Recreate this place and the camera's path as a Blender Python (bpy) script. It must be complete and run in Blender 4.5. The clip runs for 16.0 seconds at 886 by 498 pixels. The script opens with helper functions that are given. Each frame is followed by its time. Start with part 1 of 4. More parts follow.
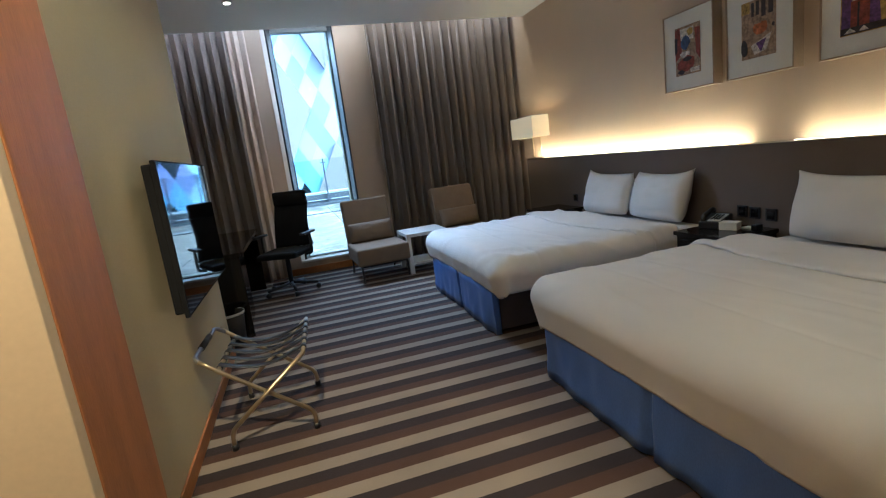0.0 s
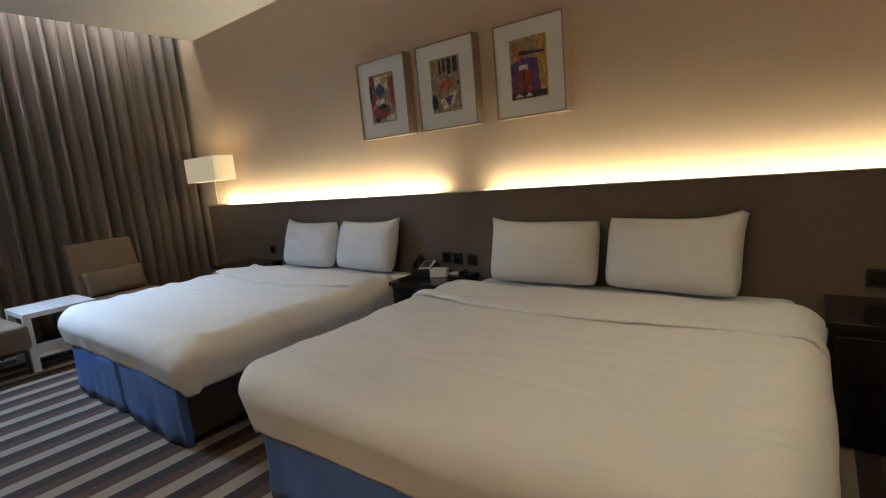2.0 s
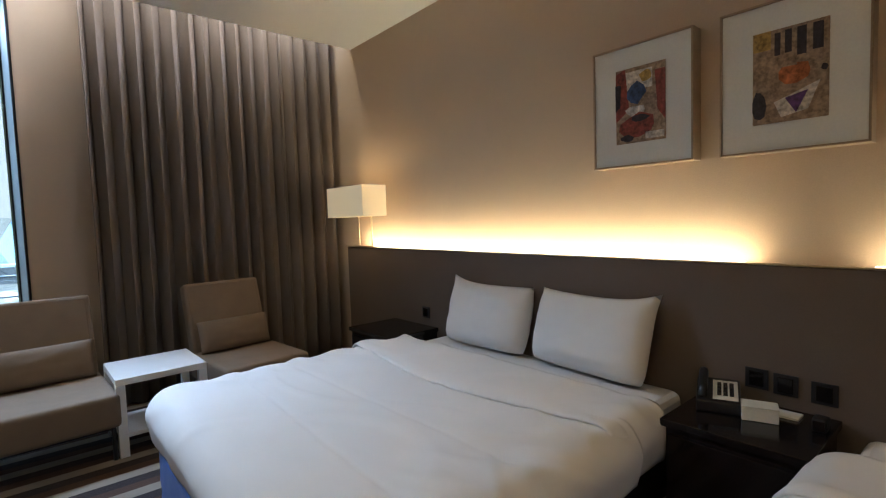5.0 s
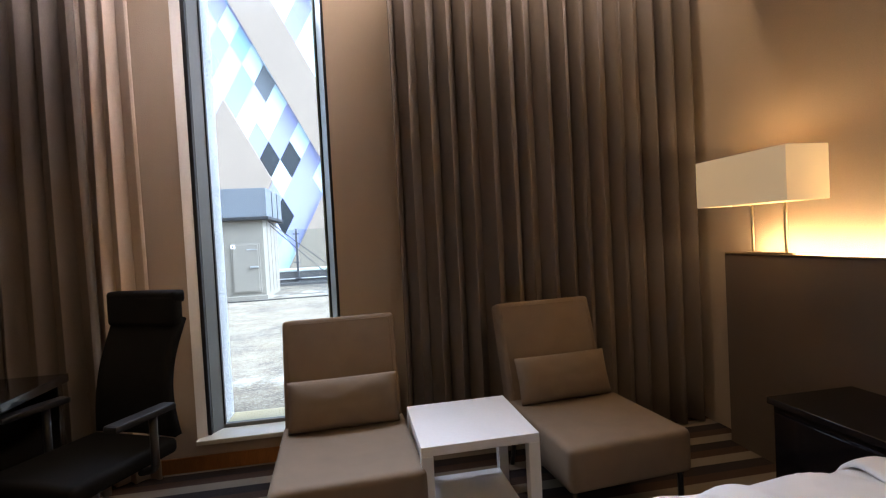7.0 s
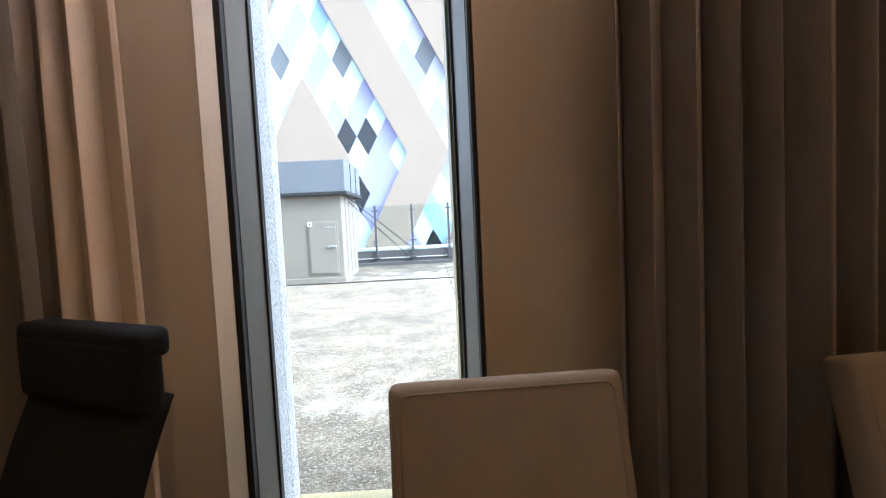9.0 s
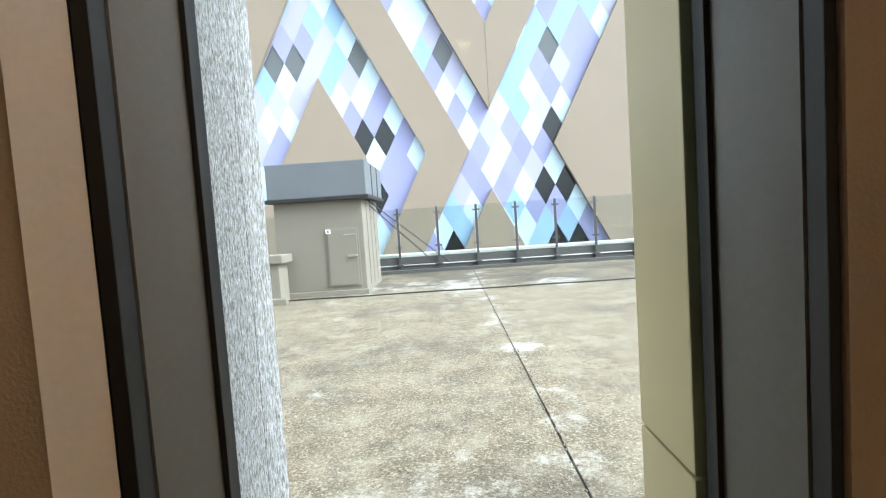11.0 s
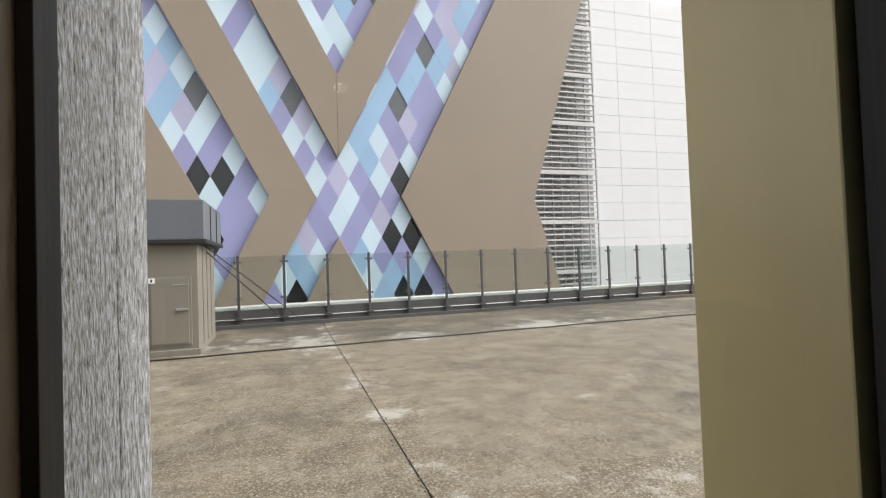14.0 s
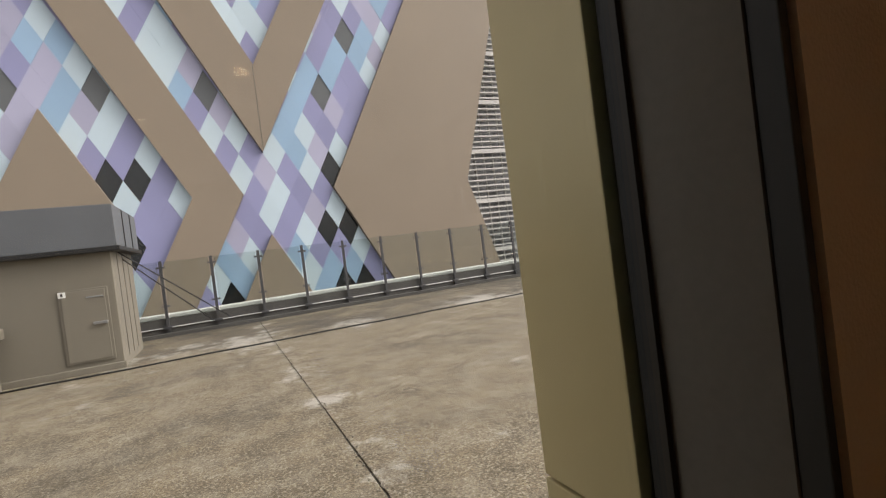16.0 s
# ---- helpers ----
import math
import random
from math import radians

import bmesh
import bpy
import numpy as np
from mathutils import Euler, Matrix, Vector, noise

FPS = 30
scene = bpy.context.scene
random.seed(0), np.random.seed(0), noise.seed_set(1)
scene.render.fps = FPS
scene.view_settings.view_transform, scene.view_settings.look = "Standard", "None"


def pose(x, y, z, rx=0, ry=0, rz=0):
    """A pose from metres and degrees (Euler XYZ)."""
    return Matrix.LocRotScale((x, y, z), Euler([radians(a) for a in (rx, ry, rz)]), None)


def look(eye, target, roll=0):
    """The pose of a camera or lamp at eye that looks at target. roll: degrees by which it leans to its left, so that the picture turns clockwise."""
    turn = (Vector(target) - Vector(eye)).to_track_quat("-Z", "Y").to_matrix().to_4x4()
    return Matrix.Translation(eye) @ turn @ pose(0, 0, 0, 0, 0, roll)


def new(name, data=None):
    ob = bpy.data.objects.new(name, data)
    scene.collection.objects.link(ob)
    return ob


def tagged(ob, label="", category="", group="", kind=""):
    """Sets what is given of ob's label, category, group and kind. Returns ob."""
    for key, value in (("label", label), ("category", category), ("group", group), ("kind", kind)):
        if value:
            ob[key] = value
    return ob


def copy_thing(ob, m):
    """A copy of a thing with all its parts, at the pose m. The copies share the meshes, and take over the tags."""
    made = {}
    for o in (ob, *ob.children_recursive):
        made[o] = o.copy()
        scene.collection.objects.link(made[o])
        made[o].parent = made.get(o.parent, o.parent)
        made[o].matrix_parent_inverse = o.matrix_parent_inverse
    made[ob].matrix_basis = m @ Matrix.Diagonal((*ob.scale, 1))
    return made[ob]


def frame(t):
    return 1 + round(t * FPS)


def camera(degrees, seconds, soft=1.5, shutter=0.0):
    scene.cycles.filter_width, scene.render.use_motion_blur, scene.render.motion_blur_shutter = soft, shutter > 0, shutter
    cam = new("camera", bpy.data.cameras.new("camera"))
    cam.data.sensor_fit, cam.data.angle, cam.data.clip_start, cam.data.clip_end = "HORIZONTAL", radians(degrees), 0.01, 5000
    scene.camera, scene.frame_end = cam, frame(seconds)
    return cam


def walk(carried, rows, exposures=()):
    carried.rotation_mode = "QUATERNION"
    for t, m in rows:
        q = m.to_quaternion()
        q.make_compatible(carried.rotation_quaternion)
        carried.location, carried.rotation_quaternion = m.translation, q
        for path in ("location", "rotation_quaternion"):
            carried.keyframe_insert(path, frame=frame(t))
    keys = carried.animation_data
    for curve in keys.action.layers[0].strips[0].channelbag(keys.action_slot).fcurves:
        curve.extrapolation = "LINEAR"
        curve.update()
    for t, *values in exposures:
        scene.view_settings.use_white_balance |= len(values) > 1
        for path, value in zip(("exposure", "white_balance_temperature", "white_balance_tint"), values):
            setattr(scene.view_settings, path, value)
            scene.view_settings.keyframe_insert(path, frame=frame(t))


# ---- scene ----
cam = camera(84.6, 16.0, soft=1.2)
PATH = [  # seconds, x, y, z, then the turn in degrees
    (0, 0.096, 0.178, 1.334, 79.12, 7.18, -17.02),
    (0.5, 0.090, 0.286, 1.312, 79.32, 5.66, -25.11),
    (1, 0.157, 0.460, 1.326, 78.16, 7.31, -36.16),
    (1.5, 0.238, 0.597, 1.305, 79.84, 7.14, -45.79),
    (2, 0.309, 0.770, 1.305, 80.85, 5.15, -53.09),
    (2.5, 0.367, 1.004, 1.351, 83.36, 5.35, -58.55),
    (3, 0.447, 1.186, 1.335, 84.69, 4.03, -59.49),
    (3.5, 0.600, 1.420, 1.353, 87.08, 2.97, -58.56),
    (4, 0.721, 1.656, 1.348, 87.50, 1.61, -50.83),
    (4.5, 0.806, 1.966, 1.357, 86.93, 1.45, -47.21),
    (5, 0.887, 2.279, 1.376, 86.40, 1.93, -40.52),
    (7.5, 1.027, 4.176, 1.331, 88.62, 2.70, -6.32),
    (8, 0.961, 4.571, 1.338, 87.94, 2.18, -4.75),
    (8.5, 0.851, 4.952, 1.322, 86.76, 2.10, -2.05),
    (9.75, 0.560, 5.740, 1.372, 86.30, 3.00, -1.20),
    (11, 0.460, 6.377, 1.434, 86.51, 3.79, 0.54),
    (11.5, 0.391, 6.579, 1.432, 86.93, 3.27, -3.66),
    (12, 0.363, 6.664, 1.472, 87.00, 0.83, -4.78),
    (12.5, 0.330, 6.715, 1.467, 87.48, 0.65, -4.96),
    (13, 0.259, 6.719, 1.483, 87.24, 1.21, -10.01),
    (13.5, 0.235, 6.727, 1.463, 87.15, 0.96, -15.54),
    (14, 0.251, 6.737, 1.502, 91.42, 2.02, -17.73),
    (14.5, 0.267, 6.747, 1.537, 96.70, 2.76, -19.67),
    (15, 0.276, 6.722, 1.522, 99.29, 3.41, -19.78),
    (15.5, 0.270, 6.718, 1.470, 94.95, 3.77, -19.91),
    (16, 0.375, 6.634, 1.414, 89.17, 7.27, -24.63),
]

EXPOSURE = [  # seconds, stops, kelvin, tint
    (0.0, 2.38, 4700, 8), (3.0, 2.42, 5250, 10), (5.2, 2.3, 5250, 12), (7.3, 2.15, 6500, 25), (8.7, 2.25, 6600, 25),
    (10.8, 1.8, 7600, 20), (11.5, 1.12, 8200, 25), (12.0, 0.75, 8700, 28), (14.0, 0.62, 9100, 31), (14.6, 0.33, 9300, 31), (15.2, 0.0, 9500, 32), (15.6, -0.03, 9700, 33), (16.0, 0.35, 10000, 34),
]
walk(cam, [(t, pose(*p)) for t, *p in PATH], EXPOSURE)

# ---- light ----
world = bpy.data.worlds.new("sky")
scene.world = world
world.use_nodes = True
wn, wl = world.node_tree.nodes, world.node_tree.links
sky = wn.new("ShaderNodeTexSky")
sky.sky_type = "NISHITA"
sky.sun_disc = False
sky.sun_elevation, sky.sun_rotation = radians(44), radians(107)
sky.air_density, sky.dust_density = 1.0, 4.0
pale = wn.new("ShaderNodeHueSaturation")
pale.inputs["Saturation"].default_value = 0.15
pale.inputs["Value"].default_value = 1.9
wl.new(sky.outputs[0], pale.inputs["Color"])
wl.new(pale.outputs[0], wn["Background"].inputs["Color"])
wn["Background"].inputs["Strength"].default_value = 0.145


def lamp(name, kind, m, energy, color, **settings):
    data = bpy.data.lights.new(name, kind)
    data.energy, data.color = energy, color
    ob = new(name, data)
    ob.matrix_world = m
    for key, value in settings.items():
        if key == "size":
            data.shape, data.size, data.size_y = "RECTANGLE", value[0], value[1]
        elif key == "angle":
            data.angle = value
        elif key == "soft":
            data.shadow_soft_size = value
        elif key == "cone":
            data.spot_size, data.spot_blend = value, 0.6
    return ob


WARM = (1.0, 0.78, 0.43)
AMBER = (1.0, 0.775, 0.385)
lamp("sun", "SUN", look((20, -2, 20), (0, 4, 0)), 1.9, (1, 0.98, 0.95), angle=radians(40))
# strips in the slot behind the headboard, one a bed
lamp("headboard_strip_light", "AREA", pose(3.225, 4.62, 1.122, 180, 0, 90), 4.7, AMBER, size=(3.2, 0.03))
lamp("headboard_strip_light", "AREA", pose(3.225, 0.50, 1.122, 180, 0, 90), 3.5, AMBER, size=(4.2, 0.03))
# strip in the curtain recess
lamp("curtain_recess_light", "AREA", pose(1.95, 6.45, 3.24, 20, 0, 0), 1.7, WARM, size=(2.3, 0.04))
# ceiling downlight near the desk
lamp("downlight_and_fill_spot", "SPOT", pose(-0.22, 5.4, 2.96), 5, WARM, cone=radians(110), soft=0.04)
# unseen spots added to brighten the television wall, floor and near bed
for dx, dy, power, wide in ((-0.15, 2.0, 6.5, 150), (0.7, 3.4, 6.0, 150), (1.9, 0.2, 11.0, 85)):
    lamp("downlight_and_fill_spot", "SPOT", pose(dx, dy, 2.96), power, WARM, cone=radians(wide), soft=0.06)
lamp("entry_light", "SPOT", look((-0.22, 0.75, 2.95), (-0.5, 1.3, 1.2)), 78, (1.0, 0.70, 0.34), cone=radians(80), soft=0.05)
# lamp added inside the window head, stands in for sky light on the bed
sky_fill = lamp("added_window_sky_fill", "AREA", look((0.465, 7.02, 2.98), (1.25, 4.9, 0.4)), 3.6, (0.72, 0.87, 1.0), size=(0.66, 0.20))
sky_fill.data.spread = radians(62)

# ---- materials ----
def material(name, color, rough=0.6, metal=0.0, vary=0.12, scale=6.0, fine=120.0, bump=0.15, spec=0.5, each=0.0, stretch=(1, 1, 1)):
    """A surface with large stains and fine grain over one base colour."""
    m = bpy.data.materials.new(name)
    m.use_nodes = True
    n, l = m.node_tree.nodes, m.node_tree.links
    b = n["Principled BSDF"]
    b.inputs["Roughness"].default_value, b.inputs["Metallic"].default_value = rough, metal
    b.inputs["Specular IOR Level"].default_value = spec
    co, mp = n.new("ShaderNodeTexCoord"), n.new("ShaderNodeMapping")
    mp.inputs["Scale"].default_value = stretch
    l.new(co.outputs["Object"], mp.inputs["Vector"])
    big, small = n.new("ShaderNodeTexNoise"), n.new("ShaderNodeTexNoise")
    big.inputs["Scale"].default_value, small.inputs["Scale"].default_value = scale, fine
    big.inputs["Detail"].default_value, small.inputs["Detail"].default_value = 4, 2
    for t in (big, small):
        l.new(mp.outputs[0], t.inputs["Vector"])
    add = n.new("ShaderNodeMath")
    add.operation = "ADD"
    l.new(big.outputs["Fac"], add.inputs[0])
    l.new(small.outputs["Fac"], add.inputs[1])
    rng = n.new("ShaderNodeMapRange")
    rng.inputs["From Min"].default_value, rng.inputs["From Max"].default_value = 0.6, 1.4
    rng.inputs["To Min"].default_value, rng.inputs["To Max"].default_value = 1 - vary, 1 + vary
    l.new(add.outputs[0], rng.inputs["Value"])
    mul = n.new("ShaderNodeVectorMath")
    mul.operation = "SCALE"
    mul.inputs[0].default_value = color
    l.new(rng.outputs[0], mul.inputs["Scale"])
    out = mul.outputs[0]
    if each:
        info, hs, er = n.new("ShaderNodeObjectInfo"), n.new("ShaderNodeVectorMath"), n.new("ShaderNodeMapRange")
        hs.operation = "SCALE"
        er.inputs["To Min"].default_value, er.inputs["To Max"].default_value = 1 - each, 1 + each
        l.new(info.outputs["Random"], er.inputs["Value"])
        l.new(out, hs.inputs[0])
        l.new(er.outputs[0], hs.inputs["Scale"])
        out = hs.outputs[0]
    l.new(out, b.inputs["Base Color"])
    if bump:
        bp = n.new("ShaderNodeBump")
        bp.inputs["Strength"].default_value, bp.inputs["Distance"].default_value = bump, 0.004
        l.new(small.outputs["Fac"], bp.inputs["Height"])
        l.new(bp.outputs[0], b.inputs["Normal"])
    return m


def glowing(name, color, strength):
    m = bpy.data.materials.new(name)
    m.use_nodes = True
    b = m.node_tree.nodes["Principled BSDF"]
    b.inputs["Base Color"].default_value = (*color, 1)
    b.inputs["Emission Color"].default_value = (*color, 1)
    b.inputs["Emission Strength"].default_value = strength
    return m


def clear_glass(name, tint, gloss):
    m = bpy.data.materials.new(name)
    m.use_nodes = True
    n, l = m.node_tree.nodes, m.node_tree.links
    n.remove(n["Principled BSDF"])
    t, g, mix = n.new("ShaderNodeBsdfTransparent"), n.new("ShaderNodeBsdfGlossy"), n.new("ShaderNodeMixShader")
    t.inputs[0].default_value = (*tint, 1)
    g.inputs["Roughness"].default_value = 0.01
    mix.inputs[0].default_value = gloss
    l.new(t.outputs[0], mix.inputs[1])
    l.new(g.outputs[0], mix.inputs[2])
    l.new(mix.outputs[0], n["Material Output"].inputs[0])
    return m


def carpet_material():
    m = material("striped_carpet", (1, 1, 1), rough=0.95, vary=0.2, scale=3, fine=260, bump=0.6, spec=0.25)
    n, l = m.node_tree.nodes, m.node_tree.links
    co, sep = n.new("ShaderNodeTexCoord"), n.new("ShaderNodeSeparateXYZ")
    l.new(co.outputs["Object"], sep.inputs[0])
    wob = n.new("ShaderNodeTexNoise")
    wob.inputs["Scale"].default_value = 170
    l.new(co.outputs["Object"], wob.inputs["Vector"])
    a = n.new("ShaderNodeMath")
    a.operation = "MULTIPLY_ADD"
    a.inputs[1].default_value = 0.007
    l.new(wob.outputs["Fac"], a.inputs[0])
    l.new(sep.outputs["Y"], a.inputs[2])
    s = n.new("ShaderNodeMath")
    s.operation = "SUBTRACT"
    s.inputs[1].default_value = 2.34 - 0.046 + 0.0035
    l.new(a.outputs[0], s.inputs[0])
    d = n.new("ShaderNodeMath")
    d.operation = "DIVIDE"
    d.inputs[1].default_value = 0.2405
    l.new(s.outputs[0], d.inputs[0])
    f = n.new("ShaderNodeMath")
    f.operation = "FRACT"
    l.new(d.outputs[0], f.inputs[0])
    r = n.new("ShaderNodeValToRGB")
    r.color_ramp.interpolation = "CONSTANT"
    e = r.color_ramp.elements
    e[0].position, e[0].color = 0.0, (0.22, 0.182, 0.142, 1)
    e[1].position, e[1].color = 0.35, (0.066, 0.036, 0.025, 1)
    k = e.new(0.66)
    k.color = (0.030, 0.022, 0.022, 1)
    l.new(f.outputs[0], r.inputs[0])
    for nd in n:
        if nd.bl_idname == "ShaderNodeVectorMath":
            l.new(r.outputs[0], nd.inputs[0])
    return m


WALL = material("beige_wallpaper", (0.50, 0.39, 0.285), 0.75, vary=0.06, scale=1.5, fine=180, bump=0.25)
WALL_PALE = material("painted_reveal", (0.76, 0.72, 0.67), 0.7, vary=0.05, scale=2, fine=90, bump=0.08)
CEIL = material("white_ceiling_paint", (0.78, 0.76, 0.72), 0.85, vary=0.03, scale=1.5, fine=60, bump=0.05)
PANEL = material("taupe_upholstered_panel", (0.135, 0.100, 0.075), 0.7, vary=0.10, scale=3, fine=300, bump=0.3)
WOOD = material("reddish_brown_wood", (0.36, 0.145, 0.040), 0.45, vary=0.25, scale=3, fine=40, bump=0.1, stretch=(8, 8, 0.7))
CREAM = material("cream_panel", (0.62, 0.50, 0.33), 0.55, vary=0.05, scale=2, fine=60, bump=0.05)
TVWALL = material("olive_beige_wallpaper", (0.55, 0.475, 0.29), 0.7, vary=0.06, scale=1.5, fine=150, bump=0.2)
CARPET = carpet_material()
LINEN = material("white_bed_linen", (0.74, 0.72, 0.70), 0.85, vary=0.035, scale=4, fine=420, bump=0.18, spec=0.25)
# grey satin, with the blue of the daylight on it put into the colour
SKIRT = material("grey_satin_daylight_blue", (0.080, 0.145, 0.38), 0.33, vary=0.15, scale=8, fine=200, bump=0.1, stretch=(1, 1, 0.4))
DIVAN = material("dark_grey_bed_base", (0.075, 0.06, 0.055), 0.8, vary=0.15, scale=8, fine=250, bump=0.2)
CURTAIN = material("grey_brown_curtain", (0.150, 0.118, 0.095), 0.8, vary=0.14, scale=5, fine=350, bump=0.25, stretch=(1, 1, 0.25))
SHEER = material("pale_sheer_curtain", (0.58, 0.46, 0.36), 0.8, vary=0.1, scale=5, fine=350, bump=0.2, stretch=(1, 1, 0.25))
TAUPE = material("taupe_chair_fabric", (0.195, 0.142, 0.096), 0.85, vary=0.12, scale=9, fine=420, bump=0.4)
BLACK = material("black_plastic", (0.013, 0.013, 0.015), 0.42, vary=0.2, scale=8, fine=120, bump=0.08)
MESH = material("black_mesh_fabric", (0.008, 0.008, 0.009), 0.8, vary=0.2, scale=8, fine=500, bump=0.5, spec=0.2)
LACQUER = material("black_lacquer", (0.010, 0.008, 0.008), 0.12, vary=0.2, scale=5, fine=60, bump=0.02)
WHITE = material("white_lacquer", (0.74, 0.74, 0.74), 0.25, vary=0.03, scale=5, fine=60, bump=0.02)
SILL = material("cream_stone_sill", (0.68, 0.62, 0.52), 0.3, vary=0.06, scale=4, fine=60, bump=0.04)
BRASS = material("brushed_brass", (0.62, 0.52, 0.34), 0.28, metal=1.0, vary=0.1, scale=12, fine=200, bump=0.05)
STEEL = material("brushed_steel", (0.42, 0.42, 0.42), 0.35, metal=1.0, vary=0.12, scale=10, fine=150, bump=0.05)
FRAME = material("dark_grey_aluminium", (0.165, 0.163, 0.148), 0.45, metal=0.1, vary=0.08, scale=3, fine=80, bump=0.03)
RAILMETAL = material("dark_rail_paint", (0.05, 0.052, 0.055), 0.5, vary=0.15, scale=5, fine=80, bump=0.03)
PICFRAME = material("pale_wood_picture_frame", (0.30, 0.22, 0.15), 0.4, vary=0.15, scale=12, fine=90, bump=0.05)
GASKET = material("black_gasket", (0.008, 0.008, 0.008), 0.6, vary=0.1, bump=0.05)
SCREEN = material("black_screen", (0.004, 0.004, 0.005), 0.03, vary=0.02, bump=0.0, spec=1.0)
GLASS = clear_glass("window_glass", (0.76, 0.90, 0.985), 0.014)
RAILGLASS = clear_glass("railing_glass", (0.88, 0.91, 0.90), 0.03)
GRANITE = material("grey_flamed_granite", (0.64, 0.635, 0.63), 0.85, vary=0.95, scale=180, fine=420, bump=0.8, stretch=(1, 1, 0.33))
JAMB = material("champagne_metal_panel", (0.56, 0.455, 0.25), 0.38, metal=0.15, vary=0.06, scale=3, fine=60, bump=0.03, stretch=(3, 3, 0.4))
TANCLAD = material("tan_facade_panel", (0.275, 0.213, 0.160), 0.6, vary=0.07, scale=0.25, fine=1.6, bump=0.05, stretch=(1, 1, 0.5))
WHITECLAD = material("white_facade_panel", (0.66, 0.66, 0.65), 0.5, vary=0.04, scale=0.12, fine=1.0, bump=0.03)
LOUVRE = material("grey_louvre", (0.55, 0.54, 0.52), 0.5, vary=0.08, scale=0.5, fine=4, bump=0.0)
DARKBACK = material("dark_glazing", (0.28, 0.29, 0.30), 0.25, vary=0.4, scale=0.4, fine=2, bump=0.0)
HUT = material("greige_hut_wall", (0.165, 0.145, 0.115), 0.7, vary=0.10, scale=1.2, fine=20, bump=0.1)
HUTROOF = material("dark_slate_panel", (0.10, 0.11, 0.12), 0.5, vary=0.12, scale=1.5, fine=30, bump=0.05)
CURB = material("weathered_kerb", (0.068, 0.066, 0.062), 0.85, vary=0.25, scale=2, fine=40, bump=0.3)
PALECURB = material("pale_coping", (0.60, 0.60, 0.58), 0.7, vary=0.1, scale=2, fine=40, bump=0.1)
CABLE = material("black_cable", (0.02, 0.02, 0.02), 0.6, bump=0)
PAPER = material("white_paper", (0.72, 0.72, 0.68), 0.7, vary=0.05, scale=8, fine=100, bump=0.05)
SHADE = glowing("lit_lamp_shade", (0.80, 0.62, 0.34), 0.08)
LED = glowing("led_strip", (1.0, 0.78, 0.45), 1.6)
BULB = glowing("downlight_lens", (1.0, 0.85, 0.6), 4.0)
ARGYLE = [
    material("pale_ice_blue_pane", (0.50, 0.65, 0.72), 0.3, vary=0.03, scale=0.4, fine=3, bump=0, each=0.06),
    material("lilac_pane", (0.28, 0.29, 0.48), 0.3, vary=0.03, scale=0.4, fine=3, bump=0, each=0.08),
    material("sky_blue_pane", (0.26, 0.45, 0.62), 0.3, vary=0.03, scale=0.4, fine=3, bump=0, each=0.08),
    material("pale_lilac_pane", (0.41, 0.41, 0.55), 0.3, vary=0.03, scale=0.4, fine=3, bump=0, each=0.07),
    material("black_glass_pane", (0.016, 0.020, 0.022), 0.12, vary=0.1, scale=0.4, fine=3, bump=0),
    material("grey_glass_pane", (0.12, 0.13, 0.135), 0.15, vary=0.1, scale=0.4, fine=3, bump=0),
]


STAINS = ((-0.15, 9.0, 0.9), (2.6, 9.3, 0.75), (3.4, 11.0, 0.7), (1.2, 11.4, 0.4), (0.5, 16.6, 1.2), (5.7, 16.8, 1.1), (7.7, 17.6, 0.8), (-0.9, 17.0, 0.8))  # pale lime blooms


